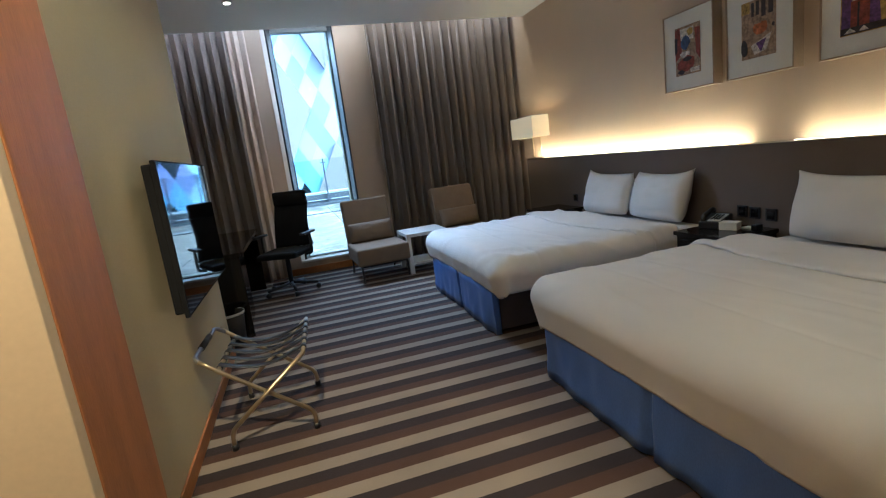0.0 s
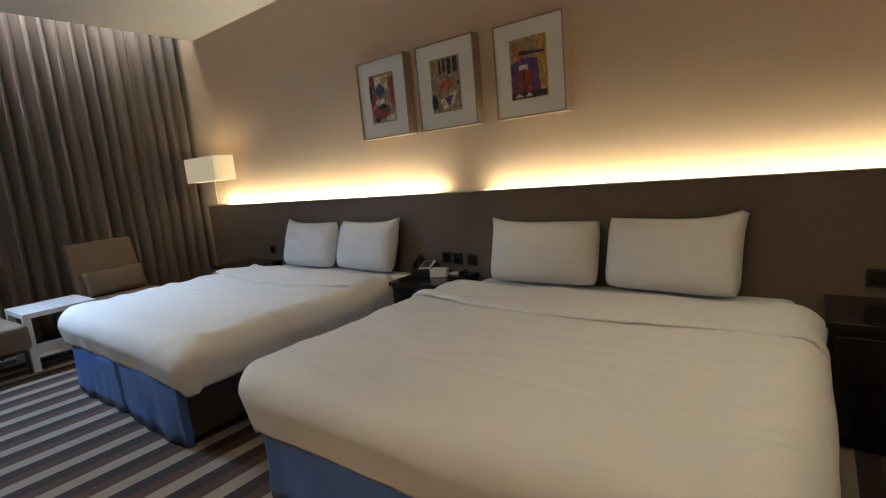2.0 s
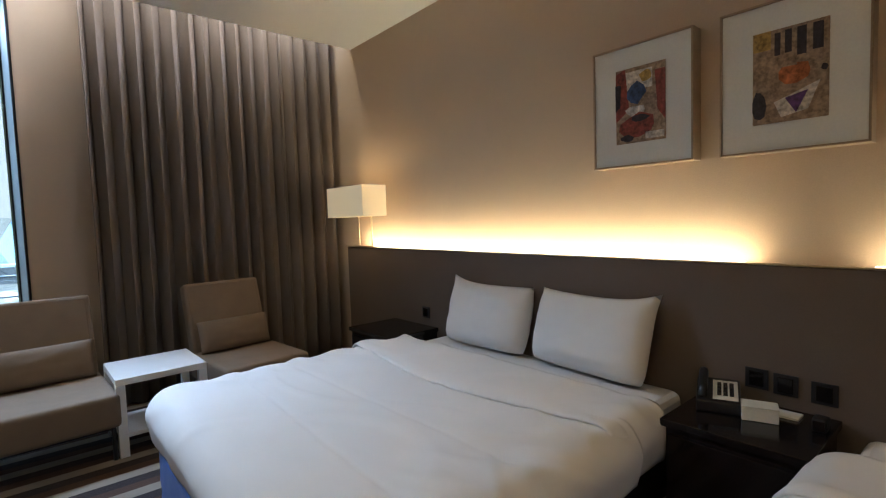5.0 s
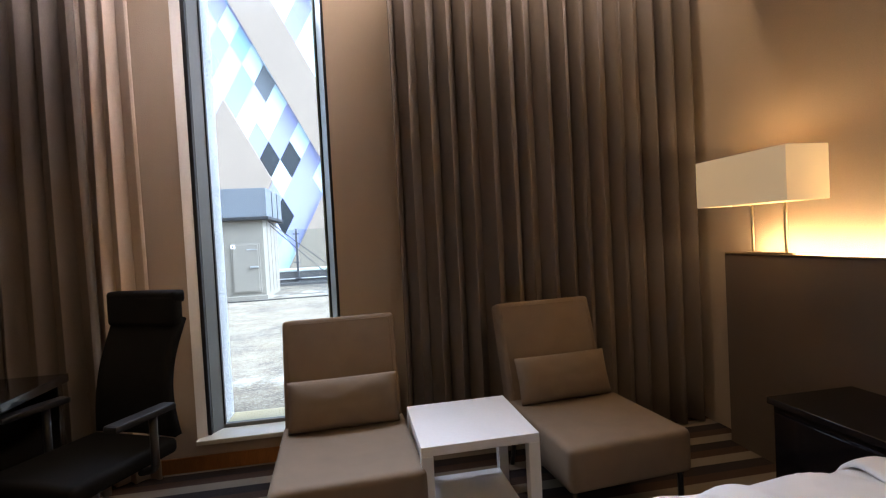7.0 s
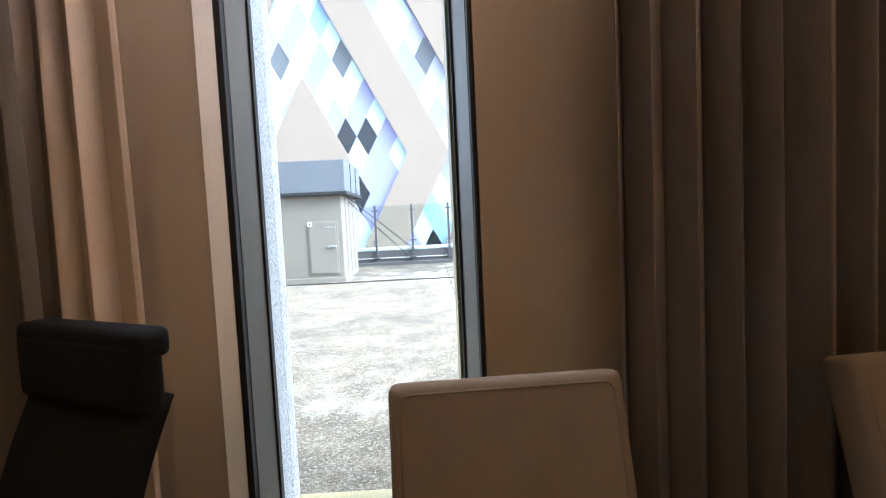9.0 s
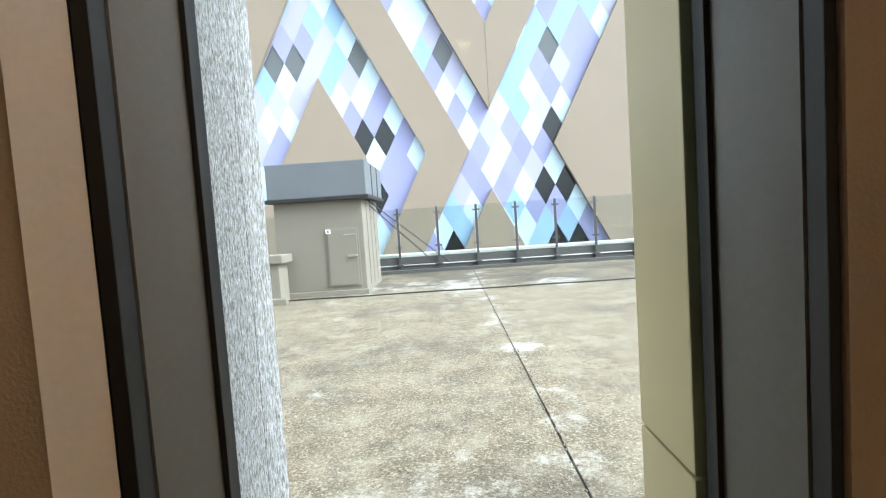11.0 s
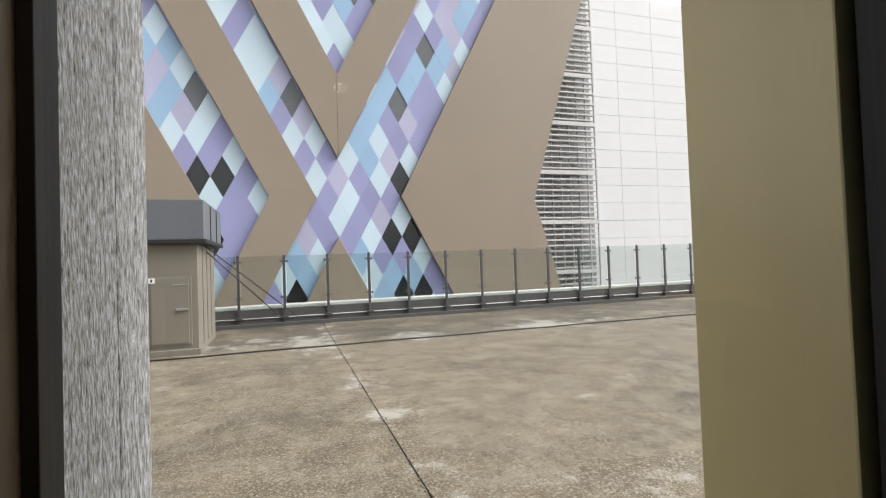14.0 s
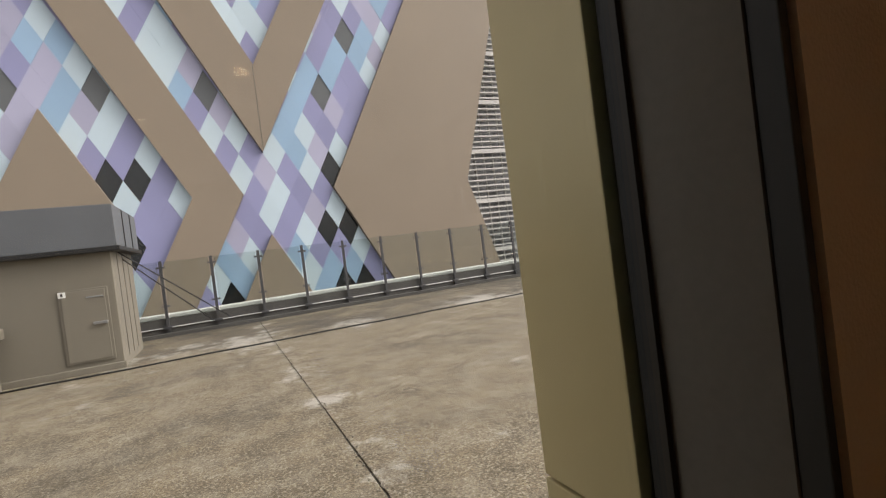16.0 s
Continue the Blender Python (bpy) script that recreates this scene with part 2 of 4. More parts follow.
def roof_material():
    m = material("stained_roof_concrete", (0.165, 0.127, 0.080), 0.75, vary=0.5, scale=3.0, fine=60, bump=1.0)
    n, l = m.node_tree.nodes, m.node_tree.links
    b = n["Principled BSDF"]
    co, sep = n.new("ShaderNodeTexCoord"), n.new("ShaderNodeSeparateXYZ")
    l.new(co.outputs["Object"], sep.inputs[0])

    def math_node(op, a, c=None):
        q = n.new("ShaderNodeMath")
        q.operation = op
        for k, v in enumerate((a, c)):
            if isinstance(v, (int, float)):
                q.inputs[k].default_value = v
            elif v is not None:
                l.new(v, q.inputs[k])
        return q.outputs[0]

    def noise_node(scale, detail, rough):
        q = n.new("ShaderNodeTexNoise")
        q.inputs["Scale"].default_value, q.inputs["Detail"].default_value, q.inputs["Roughness"].default_value = scale, detail, rough
        l.new(co.outputs["Object"], q.inputs["Vector"])
        return q.outputs["Fac"]

    def ramp(value, lo, hi):
        q = n.new("ShaderNodeMapRange")
        q.inputs["From Min"].default_value, q.inputs["From Max"].default_value = lo, hi
        l.new(value, q.inputs["Value"])
        return q.outputs[0]

    def mix(kind, fac, a, c):
        q = n.new("ShaderNodeMixRGB")
        q.blend_type = kind
        l.new(fac, q.inputs[0])
        l.new(a, q.inputs[1])
        q.inputs[2].default_value = (*c, 1)
        return q.outputs[0]

    # lime deposits gather along the joints, damp blotches elsewhere
    joint = math_node("MINIMUM", math_node("ABSOLUTE", math_node("SUBTRACT", sep.outputs["X"], 1.07)), math_node("MULTIPLY", math_node("ABSOLUTE", math_node("SUBTRACT", sep.outputs["Y"], 16.3)), 0.35))
    near = math_node("MULTIPLY", math_node("SUBTRACT", 1.0, ramp(joint, 0.0, 0.5)), 0.10)
    for x, y, reach in STAINS:
        q = n.new("ShaderNodeVectorMath")
        q.operation = "DISTANCE"
        l.new(co.outputs["Object"], q.inputs[0])
        q.inputs[1].default_value = (x, y, 0.03)
        near = math_node("ADD", near, math_node("MULTIPLY", math_node("SUBTRACT", 1.0, ramp(q.outputs["Value"], 0.0, reach)), 0.095))
    lime = ramp(math_node("ADD", noise_node(0.9, 10, 0.78), near), 0.60, 0.68)
    out = b.inputs["Base Color"].links[0].from_socket
    out = mix("MULTIPLY", math_node("MULTIPLY", ramp(noise_node(72, 3, 0.7), 0.44, 0.58), 0.85), out, (0.34, 0.32, 0.30))
    out = mix("MULTIPLY", math_node("MULTIPLY", ramp(noise_node(17, 4, 0.75), 0.48, 0.62), 0.35), out, (0.50, 0.48, 0.45))
    out = mix("MIX", math_node("MULTIPLY", ramp(noise_node(52, 3, 0.7), 0.53, 0.63), 0.7), out, (0.36, 0.315, 0.245))
    out = mix("MULTIPLY", ramp(noise_node(0.33, 5, 0.6), 0.50, 0.66), out, (0.55, 0.56, 0.58))
    out = mix("MIX", math_node("MULTIPLY", ramp(noise_node(2.3, 12, 0.8), 0.47, 0.66), 0.5), out, (0.30, 0.262, 0.205))
    damp = math_node("MULTIPLY", ramp(sep.outputs["Y"], 15.6, 16.6), ramp(noise_node(0.55, 6, 0.65), 0.38, 0.52))
    out = mix("MULTIPLY", damp, out, (0.50, 0.50, 0.50))
    out = mix("MIX", math_node("MULTIPLY", lime, 0.55), out, (0.44, 0.42, 0.38))
    l.new(out, b.inputs["Base Color"])
    return m


ROOF = roof_material()


# ---- mesh helpers ----
def mesh_object(name, bm, mat, parent=None, smooth=False):
    me = bpy.data.meshes.new(name)
    bmesh.ops.recalc_face_normals(bm, faces=bm.faces)
    bm.to_mesh(me)
    bm.free()
    me.materials.append(mat)
    for p in me.polygons:
        p.use_smooth = smooth
    ob = new(name, me)
    if parent:
        ob.parent = parent
    return ob


def add_box(bm, lo, hi, bevel=0.0, segments=2, m=None):
    made = bmesh.ops.create_cube(bm, size=1.0)["verts"]
    for v in made:
        v.co = Vector([lo[k] + (v.co[k] + 0.5) * (hi[k] - lo[k]) for k in range(3)])
    if bevel:
        edges = list({e for v in made for e in v.link_edges})
        made = list({v for f in bmesh.ops.bevel(bm, geom=edges, offset=bevel, segments=segments, affect="EDGES", profile=0.6)["faces"] for v in f.verts} | {v for v in made if v.is_valid})
    if m:
        bmesh.ops.transform(bm, matrix=m, verts=made)
    return made


def box(name, lo, hi, mat, bevel=0.004, parent=None, m=None, segments=2):
    bm = bmesh.new()
    add_box(bm, lo, hi, bevel, segments, m)
    return mesh_object(name, bm, mat, parent, smooth=False)


def add_tube(bm, points, radius, sides=8):
    """A closed tube along points."""
    rings = []
    pts = [Vector(p) for p in points]
    for k, p in enumerate(pts):
        way = (pts[min(k + 1, len(pts) - 1)] - pts[max(k - 1, 0)]).normalized()
        side = way.orthogonal().normalized() if k == 0 else (rings[-1][1] - way * rings[-1][1].dot(way)).normalized()
        up = way.cross(side)
        ring = [bm.verts.new(p + radius * (math.cos(a) * side + math.sin(a) * up)) for a in (2 * math.pi * j / sides for j in range(sides))]
        rings.append((ring, side))
    for (a, _), (b, _) in zip(rings, rings[1:]):
        for j in range(sides):
            bm.faces.new((a[j], a[(j + 1) % sides], b[(j + 1) % sides], b[j]))
    bm.faces.new(rings[0][0])
    bm.faces.new(rings[-1][0])


def tube(name, points, radius, mat, parent=None, sides=8):
    bm = bmesh.new()
    add_tube(bm, points, radius, sides)
    return mesh_object(name, bm, mat, parent, smooth=True)


def round_path(points, r, n=5):
    """A path whose inner corners are rounded."""
    pts = [Vector(p) for p in points]
    out = [pts[0]]
    for a, b, c in zip(pts, pts[1:], pts[2:]):
        p, q = b + (a - b).normalized() * r, b + (c - b).normalized() * r
        for k in range(n + 1):
            s = k / n
            out.append((1 - s) ** 2 * p + 2 * s * (1 - s) * b + s * s * q)
    return out + [pts[-1]]


def sheet(name, fn, nu, nv, mat, thick=0.0, parent=None):
    """A grid surface fn(u, v), u and v from 0 to 1, with a thickness."""
    bm = bmesh.new()
    g = [[bm.verts.new(fn(i / nu, j / nv)) for j in range(nv + 1)] for i in range(nu + 1)]
    for i in range(nu):
        for j in range(nv):
            bm.faces.new((g[i][j], g[i + 1][j], g[i + 1][j + 1], g[i][j + 1]))
    ob = mesh_object(name, bm, mat, parent, smooth=True)
    if thick:
        s = ob.modifiers.new("thickness", "SOLIDIFY")
        s.thickness, s.offset = thick, 0
    return ob


def prism(name, outline, y0, y1, mat, parent=None):
    """A polygon in x and z, from y0 to y1."""
    bm = bmesh.new()
    a = [bm.verts.new((x, y0, z)) for x, z in outline]
    b = [bm.verts.new((x, y1, z)) for x, z in outline]
    bm.faces.new(a)
    bm.faces.new(list(reversed(b)))
    for k in range(len(a)):
        bm.faces.new((a[k], a[(k + 1) % len(a)], b[(k + 1) % len(a)], b[k]))
    return mesh_object(name, bm, mat, parent)


def empty(name, m, label, category, group=""):
    ob = new(name)
    ob.empty_display_size = 0.1
    ob.matrix_world = m
    return tagged(ob, label, category, group)


def setting(ob, label, category):
    return tagged(ob, label, category, kind="structure")


# ---- the room ----
H, Y_WIN = 2.985, 6.90
setting(box("floor", (-1.25, -2.1, -0.2), (3.5, Y_WIN, 0.0), CARPET, 0), "striped cream, rust and dark brown hotel carpet", "carpet")
setting(box("ceiling", (-1.25, -2.1, H), (3.5, 6.37, H + 0.15), CEIL, 0), "plain white painted ceiling with a curtain recess", "ceiling")
setting(box("ceiling_recess", (-1.25, 6.372, 3.30), (3.5, Y_WIN, 3.45), CEIL, 0), "white curtain recess above the ceiling edge", "ceiling")
setting(box("wall_east", (3.31, -2.1, 0.0), (3.5, Y_WIN, 3.3), WALL, 0), "warm beige papered wall behind the beds", "wall")
setting(box("wall_south", (-1.25, -2.3, 0.0), (3.5, -2.102, 3.3), WALL, 0), "plain beige wall behind the entry", "wall")
setting(box("wall_west", (-1.25, 4.152, 0.0), (-1.05, Y_WIN, 3.3), WALL, 0), "beige wall beside the desk", "wall")
setting(box("wall_television", (-1.25, 1.612, 0.0), (-0.59, 4.15, H), TVWALL, 0.004), "olive beige papered wall that carries the television", "wall")
setting(box("wall_entry", (-1.25, -2.1, 0.0), (-0.66, 1.25, H), CREAM, 0.0), "cream lit panel beside the entry", "wall")
setting(box("pilaster", (-1.25, 1.292, 0.0), (-0.40, 1.610, H), WOOD, 0.006), "reddish brown wooden pilaster at the wall end", "pilaster")
setting(box("wall_return", (-1.25, 1.252, 0.0), (-0.402, 1.2915, H), CREAM, 0.004), "cream lit return panel before the pilaster", "wall")
setting(box("trim", (-0.5895, 1.6125, 0.0), (-0.570, 1.632, H), STEEL, 0.002), "thin metal edge strip beside the pilaster", "trim")
setting(box("baseboard", (-0.588, 1.635, 0.0), (-0.576, 4.15, 0.08), WOOD, 0.003), "low brown skirting board", "baseboard")

# window wall, in parts around the tall opening
OL, OR, OB, OT = 0.0, 0.885, 0.16, 3.22
wall_n = setting(new("wall_north"), "beige wall with one tall narrow window", "wall")
for lo, hi in (((-1.25, Y_WIN, -0.2), (OL, 7.20, 3.45)), ((OR, Y_WIN, -0.2), (3.5, 7.20, 3.45)), ((OL, Y_WIN, -0.2), (OR, 7.20, OB)), ((OL, Y_WIN, OT), (OR, 7.20, 3.45))):
    box("wall_panel", lo, hi, WALL, 0, wall_n)
setting(box("baseboard", (-1.05, 6.885, 0.0), (3.22, 6.899, 0.09), WOOD, 0.003), "low brown skirting board under the window", "baseboard")
setting(box("sill", (OL + 0.002, 6.86, OB + 0.001), (OR - 0.002, 7.045, OB + 0.03), SILL, 0.006), "cream stone window sill", "sill")

window = empty("window_1", pose(0, 0, 0), "tall narrow window in a dark grey metal frame", "window")
tagged(window, kind="structure")
GL, GR, GB, GT = 0.115, 0.828, 0.212, 3.10


def stile(plan, name="frame", mat=FRAME):
    """An upright window member with the given outline in the plan."""
    bm = bmesh.new()
    low_ring, top_ring = [[bm.verts.new((x, y, z)) for x, y in plan] for z in (OB + 0.031, OT - 0.002)]
    bm.faces.new(low_ring)
    bm.faces.new(top_ring)
    for k in range(len(plan)):
        q = (k + 1) % len(plan)
        bm.faces.new((low_ring[k], low_ring[q], top_ring[q], top_ring[k]))
    mesh_object(name, bm, mat, window)


stile(((OL + 0.002, 7.085), (OL + 0.002, 6.967), (OL + 0.075, 6.967), (GL, 7.048), (GL, 7.085)))
stile(((OR - 0.002, 7.085), (OR - 0.002, 6.938), (OR - 0.020, 6.938), (GR, 7.048), (GR, 7.085)))
box("frame", (GL + 0.001, 7.047, OB + 0.002), (GR - 0.001, 7.085, GB), FRAME, 0.004, window)
box("frame", (GL + 0.001, 6.99, GT), (GR - 0.001, 7.085, OT - 0.002), FRAME, 0.004, window)
for x0, x1 in ((GL + 0.0005, GL + 0.009), (GR - 0.009, GR - 0.0005)):
    box("gasket", (x0, 7.05, GB), (x1, 7.08, GT), GASKET, 0.001, window)
for x0, x1, y0, y1 in ((OL + 0.051, OL + 0.072, 6.935, 6.966), (OR - 0.017, OR - 0.003, 6.906, 6.937)):
    box("gasket", (x0, y0, OB + 0.031), (x1, y1, OT - 0.003), GASKET, 0.002, window)
pane = box("pane", (GL + 0.002, 7.06, GB), (GR - 0.002, 7.068, GT), GLASS, 0, window)
pane.visible_shadow = False
stile(((OL + 0.001, 6.897), (OL + 0.050, 6.934), (OL + 0.001, 6.934)), "lining", WALL_PALE)
# outer reveal
reveal = setting(box("reveal_stone", (-0.55, 7.202, -0.3), (0.118, 7.295, 3.6), GRANITE, 0.004), "grey flamed granite jamb outside the window", "jamb")
setting(box("reveal_stone_inner", (0.03, 7.09, 0.1), (0.117, 7.2015, 3.5), GRANITE, 0), "grey flamed granite jamb beside the glass", "jamb")
jamb = setting(new("reveal_metal"), "champagne metal jamb panels outside the window", "jamb")
for z0, z1 in ((-0.3, 1.017), (1.023, 3.6)):
    box("panel", (0.806, 7.09, z0), (1.5, 7.295, z1), JAMB, 0.003, jamb)
setting(box("outer_sill", (0.119, 7.09, -0.3), (0.805, 7.30, 0.2), JAMB, 0.004), "champagne metal outer sill", "sill")

# headboard panel with a light slot along its top
hb = setting(new("headboard_wall"), "long taupe padded headboard panel with a lit slot along its top", "headboard")
for y0, y1 in ((-2.09, 0.0), (0.0015, 6.37)):
    box("panel", (3.185, y0, 0.0), (3.205, y1, 1.138), PANEL, 0.003, hb)
box("slot_floor", (3.206, -2.09, 1.06), (3.309, 6.37, 1.10), PANEL, 0, hb)
box("edge_strip", (3.180, -2.09, 1.139), (3.206, 6.37, 1.147), BRASS, 0.0038, hb, segments=3)
for y0, y1 in ((-1.60, 2.60), (3.02, 6.22)):
    box("led_strip", (3.232, y0, 1.101), (3.246, y1, 1.112), LED, 0, hb)
    box("diffuser", (3.2075, y0, 1.128), (3.219, y1, 1.1505), LED, 0.001, hb)


# ---- curtains ----
def curtain(name, x0, x1, y, z0, z1, folds, depth, mat, seed):
    rng = random.Random(seed)
    ph = [rng.uniform(-0.9, 0.9) for _ in range(folds + 2)]
    amp = [rng.uniform(0.45, 1.2) for _ in range(folds + 2)]

    def at(u, v):
        s = u * folds
        k = int(min(s, folds - 1e-6))
        f = s - k
        a = amp[k] * (1 - f) + amp[k + 1] * f
        p = ph[k] * (1 - f) + ph[k + 1] * f
        wave = math.sin(2 * math.pi * s + p)
        wave = math.copysign(abs(wave) ** 0.75, wave)
        drift = 0.012 * math.sin(3 * v + 5 * u)
        return (x0 + (x1 - x0) * u + 0.010 * math.sin(4 * math.pi * s + p) + drift * 0.4, y + depth * a * wave * (0.8 + 0.2 * v) + drift, z0 + (z1 - z0) * (1 - v))

    return sheet(name, at, folds * 12, 14, mat, 0.004)


c = curtain("curtain", 1.27, 2.76, 6.72, 0.015, 3.29, 12, 0.058, CURTAIN, 3)
tagged(c, "grey brown blackout curtain hanging in deep folds", "curtain", "window curtains")
c = curtain("curtain", 2.74, 3.26, 6.69, 0.015, 3.29, 4, 0.050, CURTAIN, 5)
tagged(c, "grey brown curtain end gathered in the corner", "curtain", "window curtains")
c = curtain("curtain", -1.04, -0.39, 6.70, 0.015, 3.29, 5, 0.060, CURTAIN, 7)
tagged(c, "dark grey brown blackout curtain drawn beside the desk", "curtain", "window curtains")
c = curtain("sheer_curtain", -0.58, -0.17, 6.81, 0.015, 3.29, 4, 0.030, SHEER, 9)
tagged(c, "pale beige sheer curtain gathered beside the window", "curtain")


# ---- beds ----
def drape(x0, x1, y0, y1, ztop, radius, drop, over_head, seed, wrinkle):
    """A cover over a mattress top: rounded over the foot and both sides."""
    def at(u, v):
        reach = radius * math.pi / 2 + drop
        s = x0 - reach + (x1 - x0 + reach) * u
        t = y0 - reach + (y1 - y0 + 2 * reach) * v
        ex, ey = min(0, s - x0), (t - y0 if t < y0 else max(0, t - y1))
        e = math.hypot(ex, ey)
        bx, by = max(s, x0), min(max(t, y0), y1)
        if e > 1e-9:
            dx, dy = ex / e, ey / e
            e = min(e, reach * 1.10)
            quarter = radius * math.pi / 2
            if e < quarter:
                a = e / radius
                out, down = radius * math.sin(a), radius * (1 - math.cos(a))
            else:
                out, down = radius - 0.22 * (e - quarter), radius + (e - quarter)
            ripple = (noise.noise(Vector((bx * 3.1 + dx, by * 3.1 + dy, seed))) * 0.034 + noise.noise(Vector((bx * 8.0 + 3 * e, by * 8.0 - 2 * e, seed + 7))) * 0.011) * min(1, e / reach) * wrinkle * 9
            bx, by, z = bx + dx * (out + ripple), by + dy * (out + ripple), ztop - down + ripple * 0.5
        else:
            z = ztop
        w = noise.noise(Vector((s * 1.3, t * 1.0, seed))) * 0.012
        crease = abs(noise.noise(Vector((s * 2.2 + 0.9 * t, t * 0.9 - 0.6 * s, seed + 4.0))))
        w += wrinkle * (0.10 - min(crease, 0.10)) * 0.9
        w += noise.noise(Vector((s * 7, t * 7, seed + 9))) * 0.003
        for cs, slope in ((1.62, 0.05), (2.02, -0.04)):  # pressed fold lines
            w -= 0.005 * math.exp(-((s - cs - slope * (t - y0)) / 0.012) ** 2)
        side = math.exp(-((min(abs(t - y0), abs(t - y1)) - 0.05) / 0.20) ** 2)
        w += 0.8 * wrinkle * side * (0.18 - min(0.36, abs(noise.noise(Vector((s * 3.6 + t * 3.0, t * 1.2 - s * 1.4, seed + 3))))))
        if t < y0 + 0.7:  # pulled creases along the open side
            pull = noise.noise(Vector((s * 6.5 - t * 5.0, t * 1.6 + 0.4 * s, seed + 2)))
            w += 0.30 * wrinkle * (0.16 - min(0.32, abs(pull))) * math.exp(-((t - y0 - 0.02) / 0.26) ** 2)
        return (bx, by, z + w)
    return at


def cushion(name, w, h, t, mat, m, parent=None, pinch=0.11, seed=0, lift=(0, 0, 0, 0), sag=0.0):
    """A stuffed pillow, w by h and t thick, with drawn-out corners."""
    bm = bmesh.new()
    n = 22
    sides = []
    for sgn in (1, -1):
        g = []
        for i in range(n + 1):
            row = []
            for j in range(n + 1):
                a, b = 2 * i / n - 1, 2 * j / n - 1
                full = ((1 - abs(a) ** 3.0) * (1 - abs(b) ** 3.0)) ** 0.47
                px = a * w / 2 * (1 - pinch * (1 - b * b) ** 1 * abs(a) ** 3 + 0.02)
                pz = b * h / 2 * (1 - pinch * (1 - a * a) ** 1 * abs(b) ** 3)
                wr = noise.noise(Vector((a * 2.5, b * 2.5, seed + sgn))) * (0.012 if any(lift) else 0.005) * full
                ear = lift[(a > 0) + 2 * (b > 0)] * (abs(a * b)) ** 3
                wr += noise.noise(Vector((a * 6 + b * 3, b * 5, seed + 5 * sgn))) * 0.007 * full * (lift != (0, 0, 0, 0))
                soft = 1 - (0.07 - min(0.07, ear)) * (a * a * b * b) ** 2 * (lift != (0, 0, 0, 0))
                px, pz = px * soft, pz * soft
                row.append((px * (1 + 0.35 * ear), sgn * (t / 2 * full + wr), pz + ear * h * (1 if b > 0 else -0.3) - sag * h * max(0, b) * (1 - a * a)))
            g.append(row)
        sides.append(g)
    vs = {}

    def vert(s, i, j):
        edge = i in (0, n) or j in (0, n)
        key = (0 if edge else s, i, j)
        if key not in vs:
            co = sides[s][i][j]
            vs[key] = bm.verts.new((co[0], 0 if edge else co[1], co[2]))
        return vs[key]

    for s in (0, 1):
        for i in range(n):
            for j in range(n):
                bm.faces.new((vert(s, i, j), vert(s, i + 1, j), vert(s, i + 1, j + 1), vert(s, i, j + 1)))
    bmesh.ops.transform(bm, matrix=m, verts=bm.verts)
    return mesh_object(name, bm, mat, parent, smooth=True)


def pleated(name, path, z0, z1, mat, parent, seed):
    """A hanging cloth along a path in the plan."""
    pts = [Vector(p) for p in path]
    cuts = [0.0]
    for a, b in zip(pts, pts[1:]):
        cuts.append(cuts[-1] + (b - a).length)

    def at(u, v):
        s = u * cuts[-1]
        k = max(i for i in range(len(pts) - 1) if cuts[i] <= s + 1e-9)
        way = (pts[k + 1] - pts[k]).normalized()
        p = pts[k] + way * (s - cuts[k])
        off = Vector((way.y, -way.x)) * (0.007 * v * math.sin(s * 15 + 3 * math.sin(s * 3.1 + seed)) + 0.018 * v * max(0, math.sin(s * 3.4 + seed)) ** 8 + 0.012 * v * noise.noise(Vector((s * 2.5, v, seed))) + 0.014 * v * noise.noise(Vector((s * 11 + 2 * v, v * 3, seed + 3))) - 0.025 * math.exp(-((s - cuts[-1] * 0.52) / 0.022) ** 2))
        return (p.x + off.x, p.y + off.y, z1 + (z0 - z1) * v)

    return sheet(name, at, 220, 6, mat, 0.004, parent)


def bed(y0, y1, seed, label, pillows, drop, loose):
    root = empty("bed", pose(1.3, (y0 + y1) / 2, 0), label, "bed", "beds along the headboard wall")
    keep = root.matrix_world.inverted()
    x0, x1 = 1.28, 3.175
    parts = [
        box("base", (x0 + 0.05, y0 + 0.12, 0.03), (x1, y1 - 0.12, 0.30), DIVAN, 0.015),
        box("mattress", (x0 + 0.02, y0 + 0.04, 0.301), (x1, y1 - 0.04, 0.535), LINEN, 0.06, segments=4),
        pleated("skirt", ((x0 + 0.12, y1 - 0.10), (x0 + 0.015, y1 - 0.10), (x0 + 0.015, y0 + 0.10), (x0 + 0.06, y0 + 0.10)), 0.012, 0.36, SKIRT, None, seed),
        sheet("duvet", drape(x0 + 0.105, 2.56, y0 + 0.05, y1 - 0.05, 0.575, 0.11, drop, 0, seed, loose), 110, 130, LINEN, 0.035),
    ]
    for p in parts:
        p.parent = root
        p.matrix_parent_inverse = keep
    for k, (yc, w, h, yaw, ears) in enumerate(pillows):
        m = pose(3.08, yc, 0.555 + h / 2 * 0.95, 17, 0, 90 + yaw)
        tagged(cushion("pillow", w, h, 0.20, LINEN, pose(0, 0, 0), pinch=0.02, seed=seed + k, lift=ears, sag=0.012), "plump white pillow leaning on the headboard", "pillow", "pillows on the beds").matrix_world = m
    return root


